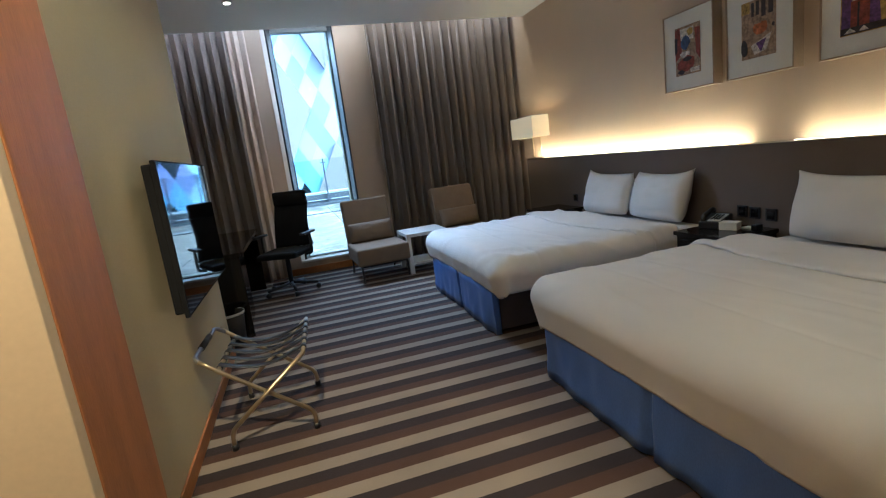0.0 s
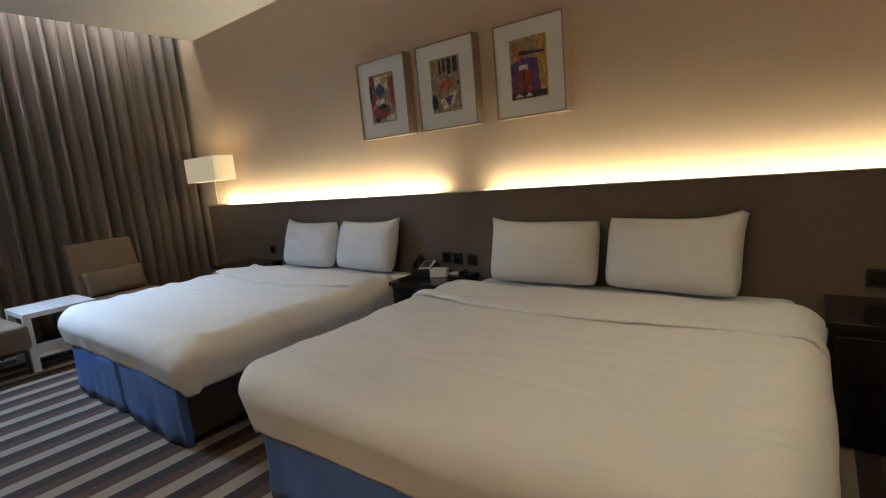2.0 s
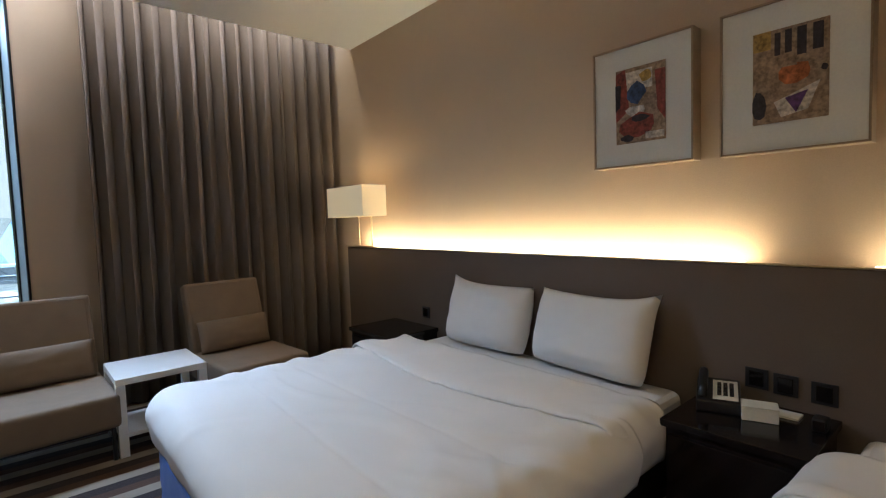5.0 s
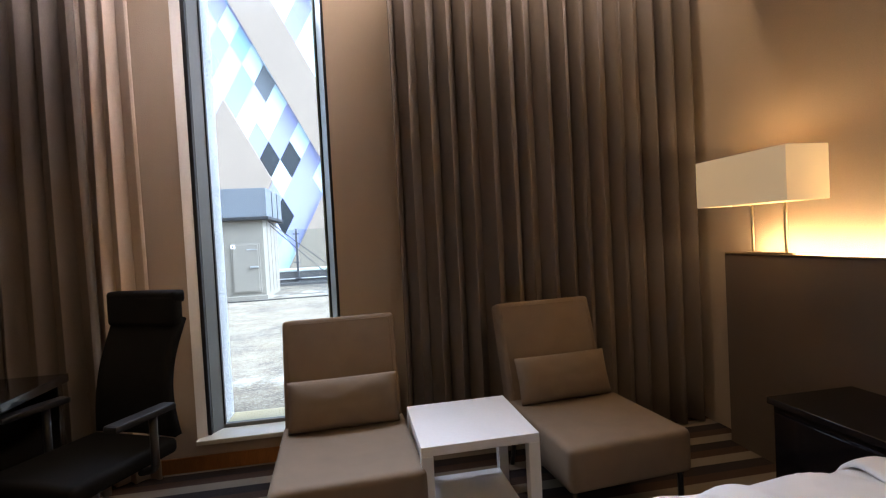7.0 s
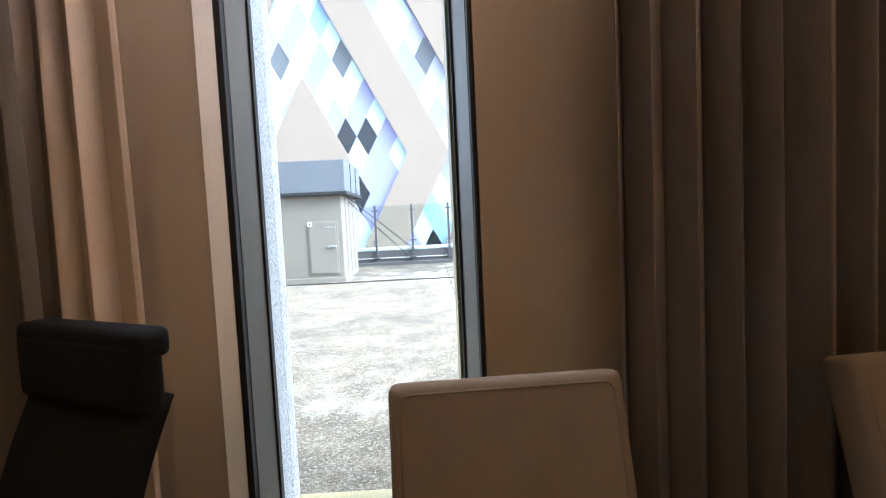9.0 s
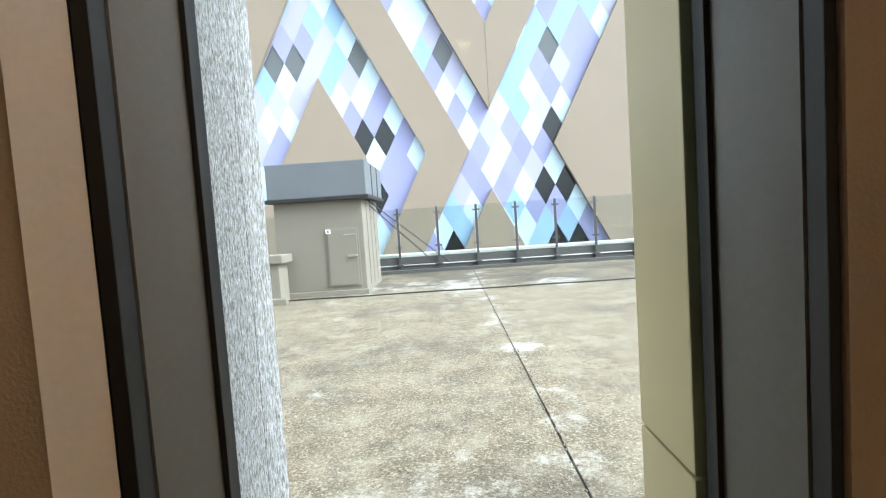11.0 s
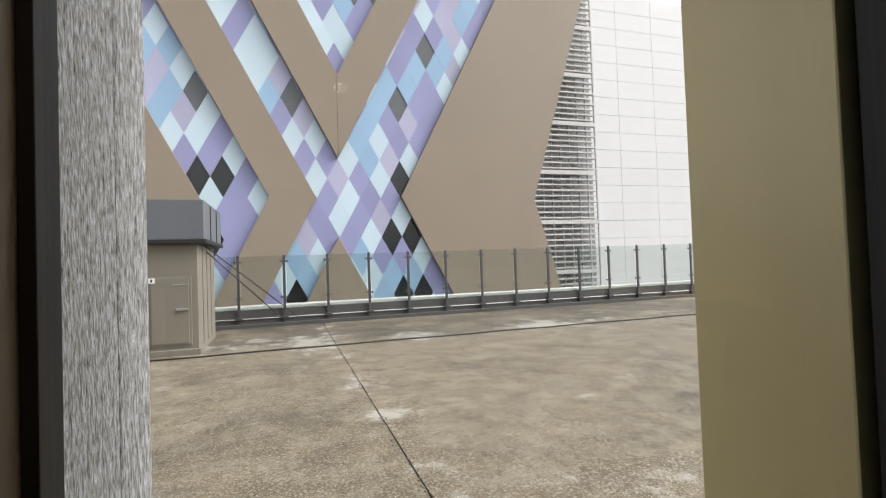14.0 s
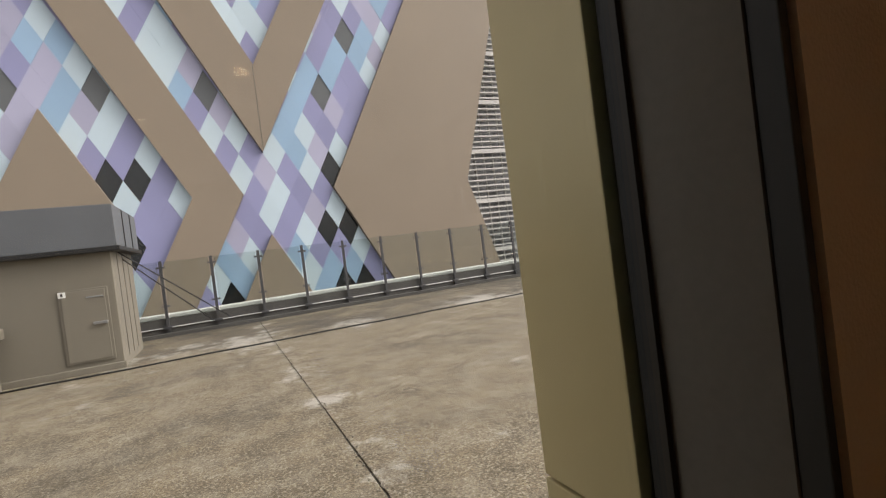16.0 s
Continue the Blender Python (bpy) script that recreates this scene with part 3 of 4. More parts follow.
def band(x0, x1, y0, y1, ztop, radius, drop, seed):
    full = drape(x0 - 5, x1, y0, y1, ztop, radius, drop, 0, seed, 0.08)

    def at(u, v):
        reach = radius * math.pi / 2 + drop
        span = x1 - (x0 - 5) + reach
        lean = 0.06 * math.cos(2 * math.pi * v) + 0.03 * noise.noise(Vector((v * 3, seed, 0)))
        s = x0 + (x1 - x0) * u + lean * (1 - u)
        p = full((s - (x0 - 5) + reach) / span, v)
        edge = 0.007 * math.sin(math.pi * min(1, u * 4)) if u < 0.25 else -0.03 * max(0, u - 0.7) ** 1.2
        return (p[0], p[1], p[2] + edge)
    return at


def make_bed(y0, y1, seed, label, pillows, drop, loose):
    root = bed(y0, y1, seed, label, pillows, drop, loose)
    f = sheet("folded_edge", band(2.38, 2.80, y0 + 0.05, y1 - 0.05, 0.597, 0.11, drop, seed + 2), 24, 90, LINEN, 0.013)
    f.matrix_world = root.matrix_world.inverted() @ f.matrix_world
    f.parent = root
    return root


make_bed(3.22, 4.98, 1.0, "double bed with white duvet and grey skirt coloured daylight blue", ((4.44, 0.66, 0.41, 3, (0, 0, 0.02, 0.10)), (3.71, 0.70, 0.41, -4, (0, 0, 0.10, 0.04))), 0.11, 0.07)
make_bed(0.78, 2.65, 6.0, "wide double bed with white duvet and grey skirt coloured daylight blue", ((2.13, 0.72, 0.40, 2, (0, 0, 0.01, 0.07)), (1.385, 0.69, 0.41, -5, (0, 0, 0.12, 0.02))), 0.15, 0.045)


# ---- bedside ----
def nightstand(y0, y1, label):
    root = empty("nightstand", pose(2.95, (y0 + y1) / 2, 0), label, "nightstand", "black nightstands beside the beds")
    inv = root.matrix_world.inverted()
    for p in (
        box("top", (2.74, y0, 0.53), (3.183, y1, 0.56), LACQUER, 0.004),
        box("body", (2.76, y0 + 0.015, 0.06), (3.18, y1 - 0.015, 0.5285), LACQUER, 0.004),
        box("drawer", (2.748, y0 + 0.03, 0.31), (2.759, y1 - 0.03, 0.50), LACQUER, 0.003),
        box("plinth", (2.80, y0 + 0.03, 0.0), (3.18, y1 - 0.03, 0.0595), BLACK, 0.002),
    ):
        p.parent = root
        p.matrix_parent_inverse = inv
    return root


nightstand(2.68, 3.17, "glossy black nightstand between the beds")
nightstand(5.06, 5.62, "glossy black nightstand in the corner by the curtain")
nightstand(0.15, 0.72, "glossy black nightstand beside the wide bed")


def wall_plate(y, z, label):
    root = empty("wall_switch", pose(3.184, y, z), label, "switch", "switch plates on the headboard")
    box("plate", (-0.008, -0.043, -0.043), (0.0, 0.043, 0.043), BLACK, 0.003, root)
    box("rocker", (-0.013, -0.026, -0.03), (-0.0085, 0.026, 0.03), LACQUER, 0.002, root)


for y, z in ((2.965, 0.66), (2.862, 0.655), (2.735, 0.65), (5.2, 0.66), (0.53, 0.65)):
    wall_plate(y, z, "black switch plate on the headboard panel")


def telephone():
    root = empty("telephone", pose(3.03, 3.06, 0.561, 0, 0, 20), "black desk telephone with a pale dial card", "telephone")
    bm = bmesh.new()
    v = add_box(bm, (-0.10, -0.08, 0), (0.10, 0.08, 0.05), 0.008)
    for q in v:
        if q.co.x > 0:
            q.co.z *= 1.7
    mesh_object("body", bm, BLACK, root)
    tube("handset", round_path([(-0.07, 0.055, 0.055), (-0.07, 0.055, 0.085), (0.09, 0.055, 0.12), (0.09, 0.055, 0.09)], 0.02), 0.018, BLACK, root)
    box("dial_card", (-0.085, -0.07, 0.052), (0.075, 0.02, 0.055), PAPER, 0.001, root, pose(0, 0, 0.019, 0, -10, 0))
    for r in range(4):
        for q in range(3):
            box("key", (-0.06 + r * 0.028, -0.055 + q * 0.022, 0.058), (-0.04 + r * 0.028, -0.040 + q * 0.022, 0.062), BLACK, 0, root, pose(0, 0, 0.019, 0, -10, 0))
    tube("cord", [(0.1 + 0.01 * k, 0.05 + 0.012 * math.sin(k), 0.02 + 0.004 * k) for k in range(6)], 0.003, BLACK, root)


telephone()
tray = empty("card_holder", pose(2.995, 2.90, 0.561, 0, 0, 20), "small pale box of notepaper on the nightstand", "stationery box")
box("box", (-0.04, -0.06, 0), (0.04, 0.06, 0.05), PAPER, 0.003, tray)
box("lid", (-0.042, -0.062, 0.0505), (0.042, 0.062, 0.057), PAPER, 0.002, tray)
note = tagged(box("notepad", (3.06, 2.79, 0.561), (3.13, 2.87, 0.570), PAPER, 0.001), "white notepad lying on the nightstand", "notepad")
mouse = empty("alarm_clock", pose(3.03, 2.715, 0.561), "small dark bedside clock", "clock")
box("body", (-0.03, -0.022, 0), (0.03, 0.022, 0.05), BLACK, 0.008, mouse)
box("face", (-0.0335, -0.018, 0.008), (-0.0305, 0.018, 0.042), LACQUER, 0.001, mouse)

# ---- lamp on the ledge ----
fl = empty("table_lamp", pose(3.075, 6.0, 0), "lit lamp with a rectangular cream shade on twin brass stems", "lamp")
bm = bmesh.new()
for lo, hi in (((-0.115, -0.30, 1.415), (-0.109, 0.30, 1.672)), ((0.109, -0.30, 1.415), (0.115, 0.30, 1.672)), ((-0.109, -0.30, 1.415), (0.109, -0.294, 1.672)), ((-0.109, 0.294, 1.415), (0.109, 0.30, 1.672))):
    add_box(bm, lo, hi)
mesh_object("shade", bm, SHADE, fl)
for y in (-0.055, 0.16):
    tube("stem", [(0.117, y, 1.148), (0.117, y, 1.66)], 0.008, BRASS, fl)
box("crossbar", (0.1, -0.07, 1.60), (0.125, 0.17, 1.615), BRASS, 0.002, fl)
box("foot", (0.106, -0.10, 1.1475), (0.130, 0.20, 1.156), BRASS, 0.002, fl)
lamp("table_lamp_bulb", "POINT", pose(3.08, 6.0, 1.55), 1.0, WARM, soft=0.05)


# ---- pictures ----
def picture(y0, y1, z0, z1, shapes, back, label):
    root = empty("framed_picture", pose(3.235, (y0 + y1) / 2, (z0 + z1) / 2), label, "picture", "pictures above the beds")
    w, h = y1 - y0, z1 - z0
    bm = bmesh.new()
    t = 0.009
    for lo, hi in (((-0.012, -w / 2, -h / 2), (0.074, -w / 2 + t, h / 2)), ((-0.012, w / 2 - t, -h / 2), (0.074, w / 2, h / 2)), ((-0.012, -w / 2 + t, -h / 2), (0.074, w / 2 - t, -h / 2 + t)), ((-0.012, -w / 2 + t, h / 2 - t), (0.074, w / 2 - t, h / 2))):
        add_box(bm, lo, hi, 0.002)
    mesh_object("frame", bm, PICFRAME, root)
    box("mat_board", (-0.002, -w / 2 + t, -h / 2 + t), (0.060, w / 2 - t, h / 2 - t), PAPER, 0, root)
    pw, ph = 0.255, 0.37
    box("print", (-0.005, -pw / 2, -ph / 2), (-0.0025, pw / 2, ph / 2), back, 0, root)
    for k, (mat, outline) in enumerate(shapes):
        bm = bmesh.new()
        x = -0.0055 - 0.0006 * k
        vs = [bm.verts.new((x, pw / 2 - a * pw, ph / 2 - b * ph)) for a, b in outline]
        f = bm.faces.new(vs)
        r = bmesh.ops.extrude_face_region(bm, geom=[f])
        bmesh.ops.translate(bm, vec=(0.0005, 0, 0), verts=[q for q in r["geom"] if isinstance(q, bmesh.types.BMVert)])
        mesh_object("painted_shape", bm, mat, root)


def ink(name, c):
    return material(name, c, 0.6, vary=0.7, scale=26, fine=70, bump=0.1)


I_DARK, I_RED, I_OCHRE = ink("dark_ink", (0.03, 0.022, 0.03)), ink("brick_red_ink", (0.22, 0.045, 0.03)), ink("ochre_ink", (0.40, 0.26, 0.06))
I_BLUE, I_PALE, I_PURPLE, I_ORANGE, I_TAN = ink("blue_ink", (0.04, 0.07, 0.16)), ink("pale_ink", (0.55, 0.50, 0.42)), ink("purple_ink", (0.11, 0.045, 0.17)), ink("orange_ink", (0.42, 0.13, 0.04)), ink("tan_ink", (0.30, 0.21, 0.13))


def blob(cx, cy, rx, ry, n=9, seed=0):
    r = random.Random(seed)
    return [(min(1, max(0, cx + rx * math.cos(2 * math.pi * k / n) * r.uniform(0.75, 1.1))), min(1, max(0, cy + ry * math.sin(2 * math.pi * k / n) * r.uniform(0.75, 1.1)))) for k in range(n)]


def rect(a, b, c, d):
    return [(a, b), (c, b), (c, d), (a, d)]


picture(3.239, 3.750, 1.606, 2.208, (
    (I_PALE, rect(0.2, 0.05, 0.75, 0.3)), (I_RED, [(0, 0.05), (0.2, 0.0), (0.28, 0.55), (0, 0.7)]), (I_OCHRE, blob(0.62, 0.14, 0.14, 0.08, seed=1)), (I_RED, [(0.8, 0.1), (1, 0.1), (1, 0.75), (0.85, 0.6)]),
    (I_BLUE, blob(0.42, 0.35, 0.2, 0.15, seed=2)), (I_PALE, blob(0.42, 0.58, 0.22, 0.08, seed=3)), (I_RED, blob(0.45, 0.78, 0.4, 0.17, seed=4)), (I_DARK, blob(0.5, 0.68, 0.2, 0.05, seed=6)), (I_DARK, [(0.0, 0.2), (0.12, 0.2), (0.1, 0.5), (0, 0.55)]),
    (I_PALE, rect(0.62, 0.88, 0.98, 0.97)), (I_DARK, blob(0.25, 0.93, 0.14, 0.05, seed=5))), I_TAN, "white framed abstract print in red, blue and tan")
picture(2.620, 3.128, 1.602, 2.204, (
    (I_OCHRE, rect(0, 0.0, 0.25, 0.2)), (I_DARK, rect(0.30, 0.04, 0.38, 0.28)), (I_DARK, rect(0.44, 0.03, 0.53, 0.27)), (I_DARK, rect(0.60, 0.03, 0.72, 0.32)), (I_DARK, rect(0.80, 0.03, 0.93, 0.30)),
    (I_ORANGE, blob(0.55, 0.5, 0.26, 0.13, seed=7)), (I_TAN, rect(0.35, 0.32, 0.6, 0.42)), (I_DARK, blob(0.1, 0.8, 0.12, 0.18, seed=8)), (I_PALE, [(0.3, 0.78), (0.9, 0.62), (0.75, 0.9), (0.4, 0.95)]), (I_PURPLE, [(0.45, 0.75), (0.75, 0.7), (0.6, 0.92)]), (I_DARK, blob(0.95, 0.5, 0.05, 0.04, seed=9))), I_TAN, "white framed abstract print in tan, orange and black")
picture(1.980, 2.466, 1.600, 2.188, (
    (I_OCHRE, rect(0.72, 0, 1, 0.9)), (I_TAN, rect(0.05, 0.05, 0.7, 0.35)), (I_ORANGE, blob(0.27, 0.24, 0.2, 0.13, seed=10)), (I_DARK, blob(0.33, 0.24, 0.08, 0.05, seed=11)), (I_DARK, [(0.35, 0.22), (0.95, 0.26), (0.95, 0.29), (0.35, 0.28)]),
    (I_PURPLE, [(0.03, 0.4), (0.3, 0.33), (0.75, 0.36), (0.82, 0.9), (0.03, 0.92)]), (I_RED, rect(0.22, 0.52, 0.6, 0.9)), (I_PALE, rect(0.25, 0.44, 0.5, 0.52)), (I_DARK, rect(0.36, 0.55, 0.4, 0.9)), (I_DARK, rect(0.02, 0.89, 0.98, 0.99)),
    (I_PALE, [(0.1, 0.97), (0.22, 0.9), (0.35, 0.97)]), (I_PALE, [(0.4, 0.97), (0.5, 0.9), (0.6, 0.97)])), I_OCHRE, "white framed abstract print in purple, red and yellow")


# ---- lounge chairs and side table ----
def lounge_chair():
    root = empty("lounge_chair", pose(0, 0, 0), "low armless taupe lounge chair with lumbar cushion, black legs", "chair", "lounge chairs by the window")
    bm = bmesh.new()
    add_box(bm, (-0.31, -0.40, 0.20), (0.31, 0.33, 0.40), 0.035, 4)
    mesh_object("seat", bm, TAUPE, root, True)
    bm = bmesh.new()
    add_box(bm, (-0.30, -0.055, 0.0), (0.30, 0.055, 0.72), 0.03, 4, pose(0, 0.27, 0.22, -16, 0, 0))
    mesh_object("backrest", bm, TAUPE, root, True)
    seam = pose(0, 0.27, 0.22, -16, 0, 0)
    for y in (-0.053, 0.053):
        tube("piping", [seam @ Vector(q) for q in round_path([(-0.272, y, 0.2), (-0.272, y, 0.692), (0.272, y, 0.692), (0.272, y, 0.2)], 0.03)], 0.004, TAUPE, root, 6)
    cushion("lumbar_cushion", 0.54, 0.25, 0.14, TAUPE, pose(0, 0.205, 0.52, -18, 0, 0), root, pinch=0.02)
    for x in (-0.27, 0.27):
        tube("leg", round_path([(x, -0.36, 0.0), (x, -0.36, 0.19), (x, 0.30, 0.19), (x, 0.36, 0.0)], 0.03), 0.013, BLACK, root)
    tube("rail", [(-0.27, -0.33, 0.185), (0.27, -0.33, 0.185)], 0.011, BLACK, root)
    tube("rail", [(-0.27, 0.28, 0.185), (0.27, 0.28, 0.185)], 0.011, BLACK, root)
    return root


chair = lounge_chair()
chair.matrix_world = pose(0.915, 6.08, 0, 0, 0, 3)
copy_thing(chair, pose(2.125, 6.12, 0, 0, 0, 5))

tb = empty("side_table", pose(1.475, 5.98, 0, 0, 0, 1), "white lacquered square side table with a low shelf", "table")
box("top", (-0.255, -0.255, 0.44), (0.255, 0.255, 0.48), WHITE, 0.004, tb)
for x in (-0.23, 0.23):
    for y in (-0.23, 0.23):
        box("leg", (x - 0.025, y - 0.025, 0.0), (x + 0.025, y + 0.025, 0.4395), WHITE, 0.003, tb)
box("shelf", (-0.204, -0.204, 0.10), (0.204, 0.204, 0.125), WHITE, 0.003, tb)

# ---- desk corner ----
dk = empty("desk", pose(-0.74, 5.5, 0), "dark wooden writing desk against the wall", "desk")
box("top", (-0.305, -0.95, 0.71), (0.30, 0.98, 0.75), LACQUER, 0.004, dk)
box("side", (-0.30, -0.94, 0.0), (0.28, -0.90, 0.7095), LACQUER, 0.003, dk)
box("side", (-0.30, 0.92, 0.0), (0.28, 0.96, 0.7095), LACQUER, 0.003, dk)
box("drawer_unit", (-0.30, -0.899, 0.08), (0.26, -0.45, 0.7095), LACQUER, 0.004, dk)
box("back_panel", (-0.30, -0.449, 0.25), (-0.28, 0.919, 0.7095), LACQUER, 0.003, dk)
bin_ = empty("waste_bin", pose(-0.62, 4.45, 0), "small dark waste bin with a pale liner", "bin")
bm = bmesh.new()
bmesh.ops.create_cone(bm, cap_ends=False, segments=24, radius1=0.10, radius2=0.125, depth=0.28, matrix=pose(0, 0, 0.142))
body_ = mesh_object("body", bm, BLACK, bin_, True)
body_.modifiers.new("thickness", "SOLIDIFY").thickness = 0.006
box("bottom", (-0.07, -0.07, 0.004), (0.07, 0.07, 0.012), BLACK, 0, bin_)
bm = bmesh.new()
bmesh.ops.create_cone(bm, cap_ends=False, segments=24, radius1=0.128, radius2=0.129, depth=0.02, matrix=pose(0, 0, 0.275))
mesh_object("liner", bm, PAPER, bin_, True).modifiers.new("thickness", "SOLIDIFY").thickness = 0.003


def office_chair(m):
    root = empty("office_chair", m, "black high-backed mesh office chair with armrests", "chair")
    bm = bmesh.new()
    add_box(bm, (-0.24, -0.25, 0.43), (0.24, 0.23, 0.50), 0.03, 4)
    mesh_object("seat", bm, MESH, root, True)

    def back(u, v):
        x = (u - 0.5) * (0.47 - 0.06 * v - 0.03 * math.sin(math.pi * v))
        return (x, 0.25 + 0.10 * v - 0.05 * math.sin(math.pi * v) - 0.25 * x * x, 0.50 + 0.52 * v)
    sheet("backrest", back, 12, 14, MESH, 0.035, root)
    bm = bmesh.new()
    add_box(bm, (-0.205, 0.285, 0.985), (0.205, 0.345, 1.13), 0.022, 3)
    add_box(bm, (-0.207, 0.287, 1.09), (0.207, 0.362, 1.15), 0.022, 3)
    mesh_object("headrest", bm, MESH, root, True)
    tube("spine", round_path([(0, 0.05, 0.40), (0, 0.33, 0.42), (0, 0.39, 1.08)], 0.06), 0.022, BLACK, root)
    for s in (-1, 1):
        tube("armrest", round_path([(s * 0.22, 0.05, 0.42), (s * 0.30, 0.05, 0.44), (s * 0.30, 0.05, 0.66)], 0.03), 0.016, BLACK, root)
        box("arm_pad", (s * 0.30 - 0.035, -0.14, 0.662), (s * 0.30 + 0.035, 0.14, 0.69), BLACK, 0.01, root)
    tube("column", [(0, 0, 0.09), (0, 0, 0.43)], 0.028, BLACK, root, 12)
    for k in range(5):
        a = 2 * math.pi * k / 5 + 0.3
        ca, sa = math.cos(a), math.sin(a)
        tube("base_arm", [(0.02 * ca, 0.02 * sa, 0.11), (0.30 * ca, 0.30 * sa, 0.075)], 0.018, BLACK, root)
        bm = bmesh.new()
        bmesh.ops.create_cone(bm, cap_ends=True, segments=16, radius1=0.028, radius2=0.028, depth=0.045, matrix=pose(0.30 * ca, 0.30 * sa, 0.029, 0, 90, math.degrees(a) + 90))
        mesh_object("caster", bm, BLACK, root, True)
    return root


office_chair(pose(-0.14, 6.02, 0, 0, 0, -26))

# ---- television and luggage rack ----
tv = empty("television", pose(-0.478, 3.165, 1.115), "wall mounted flat television, switched off, reflecting the window", "television")
box("back_shell", (-0.045, -0.59, -0.34), (-0.002, 0.59, 0.34), MESH, 0.01, tv)
box("bezel", (-0.0015, -0.61, -0.355), (0.018, 0.61, 0.355), MESH, 0.004, tv)
box("screen", (0.0185, -0.60, -0.342), (0.0205, 0.60, 0.347), SCREEN, 0, tv)
box("wall_bracket", (-0.1105, -0.2, -0.2), (-0.046, 0.2, 0.2), BLACK, 0.004, tv)


def luggage_rack():
    root = empty("luggage_rack", pose(-0.20, 2.98, 0, 0, 0, -3), "folding brass luggage rack with dark webbing straps", "luggage rack")
    for y in (-0.30, 0.30):
        tube("leg", round_path([(-0.21, y, 0.0), (-0.21, y, 0.10), (0.20, y, 0.44)], 0.04), 0.012, BRASS, root)
        tube("leg", round_path([(0.20, y * 0.9, 0.0), (0.20, y * 0.9, 0.10), (-0.22, y * 0.9, 0.42), (-0.30, y * 0.9, 0.49)], 0.04), 0.012, BRASS, root)
        for x in (-0.21, 0.20):
            tube("foot", [(x, y * (1 if x < 0 else 0.9), 0.0), (x, y * (1 if x < 0 else 0.9), 0.03)], 0.017, BLACK, root)
    tube("crossbar", [(0.20, -0.30, 0.44), (0.20, 0.30, 0.44)], 0.012, BRASS, root)
    tube("crossbar", [(-0.22, -0.27, 0.42), (-0.22, 0.27, 0.42)], 0.012, BRASS, root)
    tube("guard_bar", round_path([(-0.27, -0.27, 0.462), (-0.32, -0.25, 0.50), (-0.32, 0.25, 0.50), (-0.27, 0.27, 0.462)], 0.03), 0.012, STEEL, root)
    tube("grip", [(-0.32, -0.10, 0.50), (-0.32, 0.10, 0.50)], 0.017, BLACK, root)
    for k in range(5):
        y = -0.21 + k * 0.105

        def strap(u, v, y=y):
            x = -0.22 + 0.42 * u
            return (x, y + (v - 0.5) * 0.045, 0.435 + 0.015 * u - 0.055 * math.sin(math.pi * u))
        sheet("strap", strap, 14, 1, BLACK, 0.004, root)
        for x, z in ((-0.22, 0.42), (0.20, 0.44)):
            tube("strap_loop", [(x, y - 0.022, z), (x, y + 0.022, z)], 0.0155, BLACK, root)
    return root


luggage_rack()


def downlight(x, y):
    root = empty("downlight", pose(x, y, H - 0.001), "small round recessed ceiling downlight, one real, three added as fill", "downlight", "ceiling downlights")
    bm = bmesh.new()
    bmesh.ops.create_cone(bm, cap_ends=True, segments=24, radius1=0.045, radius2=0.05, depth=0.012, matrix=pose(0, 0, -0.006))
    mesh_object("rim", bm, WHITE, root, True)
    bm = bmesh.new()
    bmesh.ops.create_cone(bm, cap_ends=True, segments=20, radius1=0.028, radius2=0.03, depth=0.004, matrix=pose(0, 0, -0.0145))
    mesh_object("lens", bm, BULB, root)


# the first is real, the other three are added fixtures for the fill spots
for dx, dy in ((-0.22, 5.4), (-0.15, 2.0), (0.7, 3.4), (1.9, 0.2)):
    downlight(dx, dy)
# sprinkler plate on the ceiling
sp = empty("smoke_detector", pose(2.49, 5.14, H), "small white ceiling sprinkler plate", "sprinkler")
bm = bmesh.new()
bmesh.ops.create_cone(bm, cap_ends=True, segments=20, radius1=0.025, radius2=0.035, depth=0.03, matrix=pose(0, 0, -0.0155))
mesh_object("plate", bm, WHITE, sp, True)

# ---- roof terrace ----
ground = setting(box("ground", (-3000, -600, -9.2), (3000, 3000, -9.0), CURB, 0), "grey street level ground far below", "ground")
terrace = setting(new("terrace_floor"), "stained weathered concrete roof slabs with open joints", "terrace")
ZR = 0.03
for x0, x1 in ((-14.0, 1.065), (1.079, 26.0)):
    for y0, y1 in ((7.31, 15.87), (15.90, 20.2)):
        box("slab", (x0, y0, -0.3), (x1, y1, ZR), ROOF, 0.006, terrace)
box("joint_bed", (-14, 7.32, -0.28), (26, 20.19, ZR - 0.018), CURB, 0, terrace)
setting(tube("cable", [(-2.9 + k * 0.6, 15.80 + 0.03 * math.sin(k * 1.7) + 0.004 * k, ZR + 0.016) for k in range(46)], 0.013, CABLE), "thin dark cable lying across the terrace", "cable")
bm = bmesh.new()
crumb = random.Random(21)
for k in range(420):
    along = crumb.random() < 0.6
    x = 1.072 + crumb.gauss(0, 0.018) if along else crumb.uniform(-2.5, 9.0)
    y = crumb.uniform(8.5, 19.4) if along else 15.885 + crumb.gauss(0, 0.03)
    r = crumb.uniform(0.004, 0.013)
    made = bmesh.ops.create_icosphere(bm, subdivisions=1, radius=r, matrix=pose(x, y, ZR + r * 0.2, crumb.uniform(0, 90), 0, crumb.uniform(0, 180)))["verts"]
    for v in made:
        v.co.x += crumb.uniform(-0.3, 0.3) * r
        v.co.y += crumb.uniform(-0.6, 0.6) * r
tagged(mesh_object("joint_rubble", bm, HUT), "crumbled pale sealant along the slab joints", "rubble", kind="stuff")
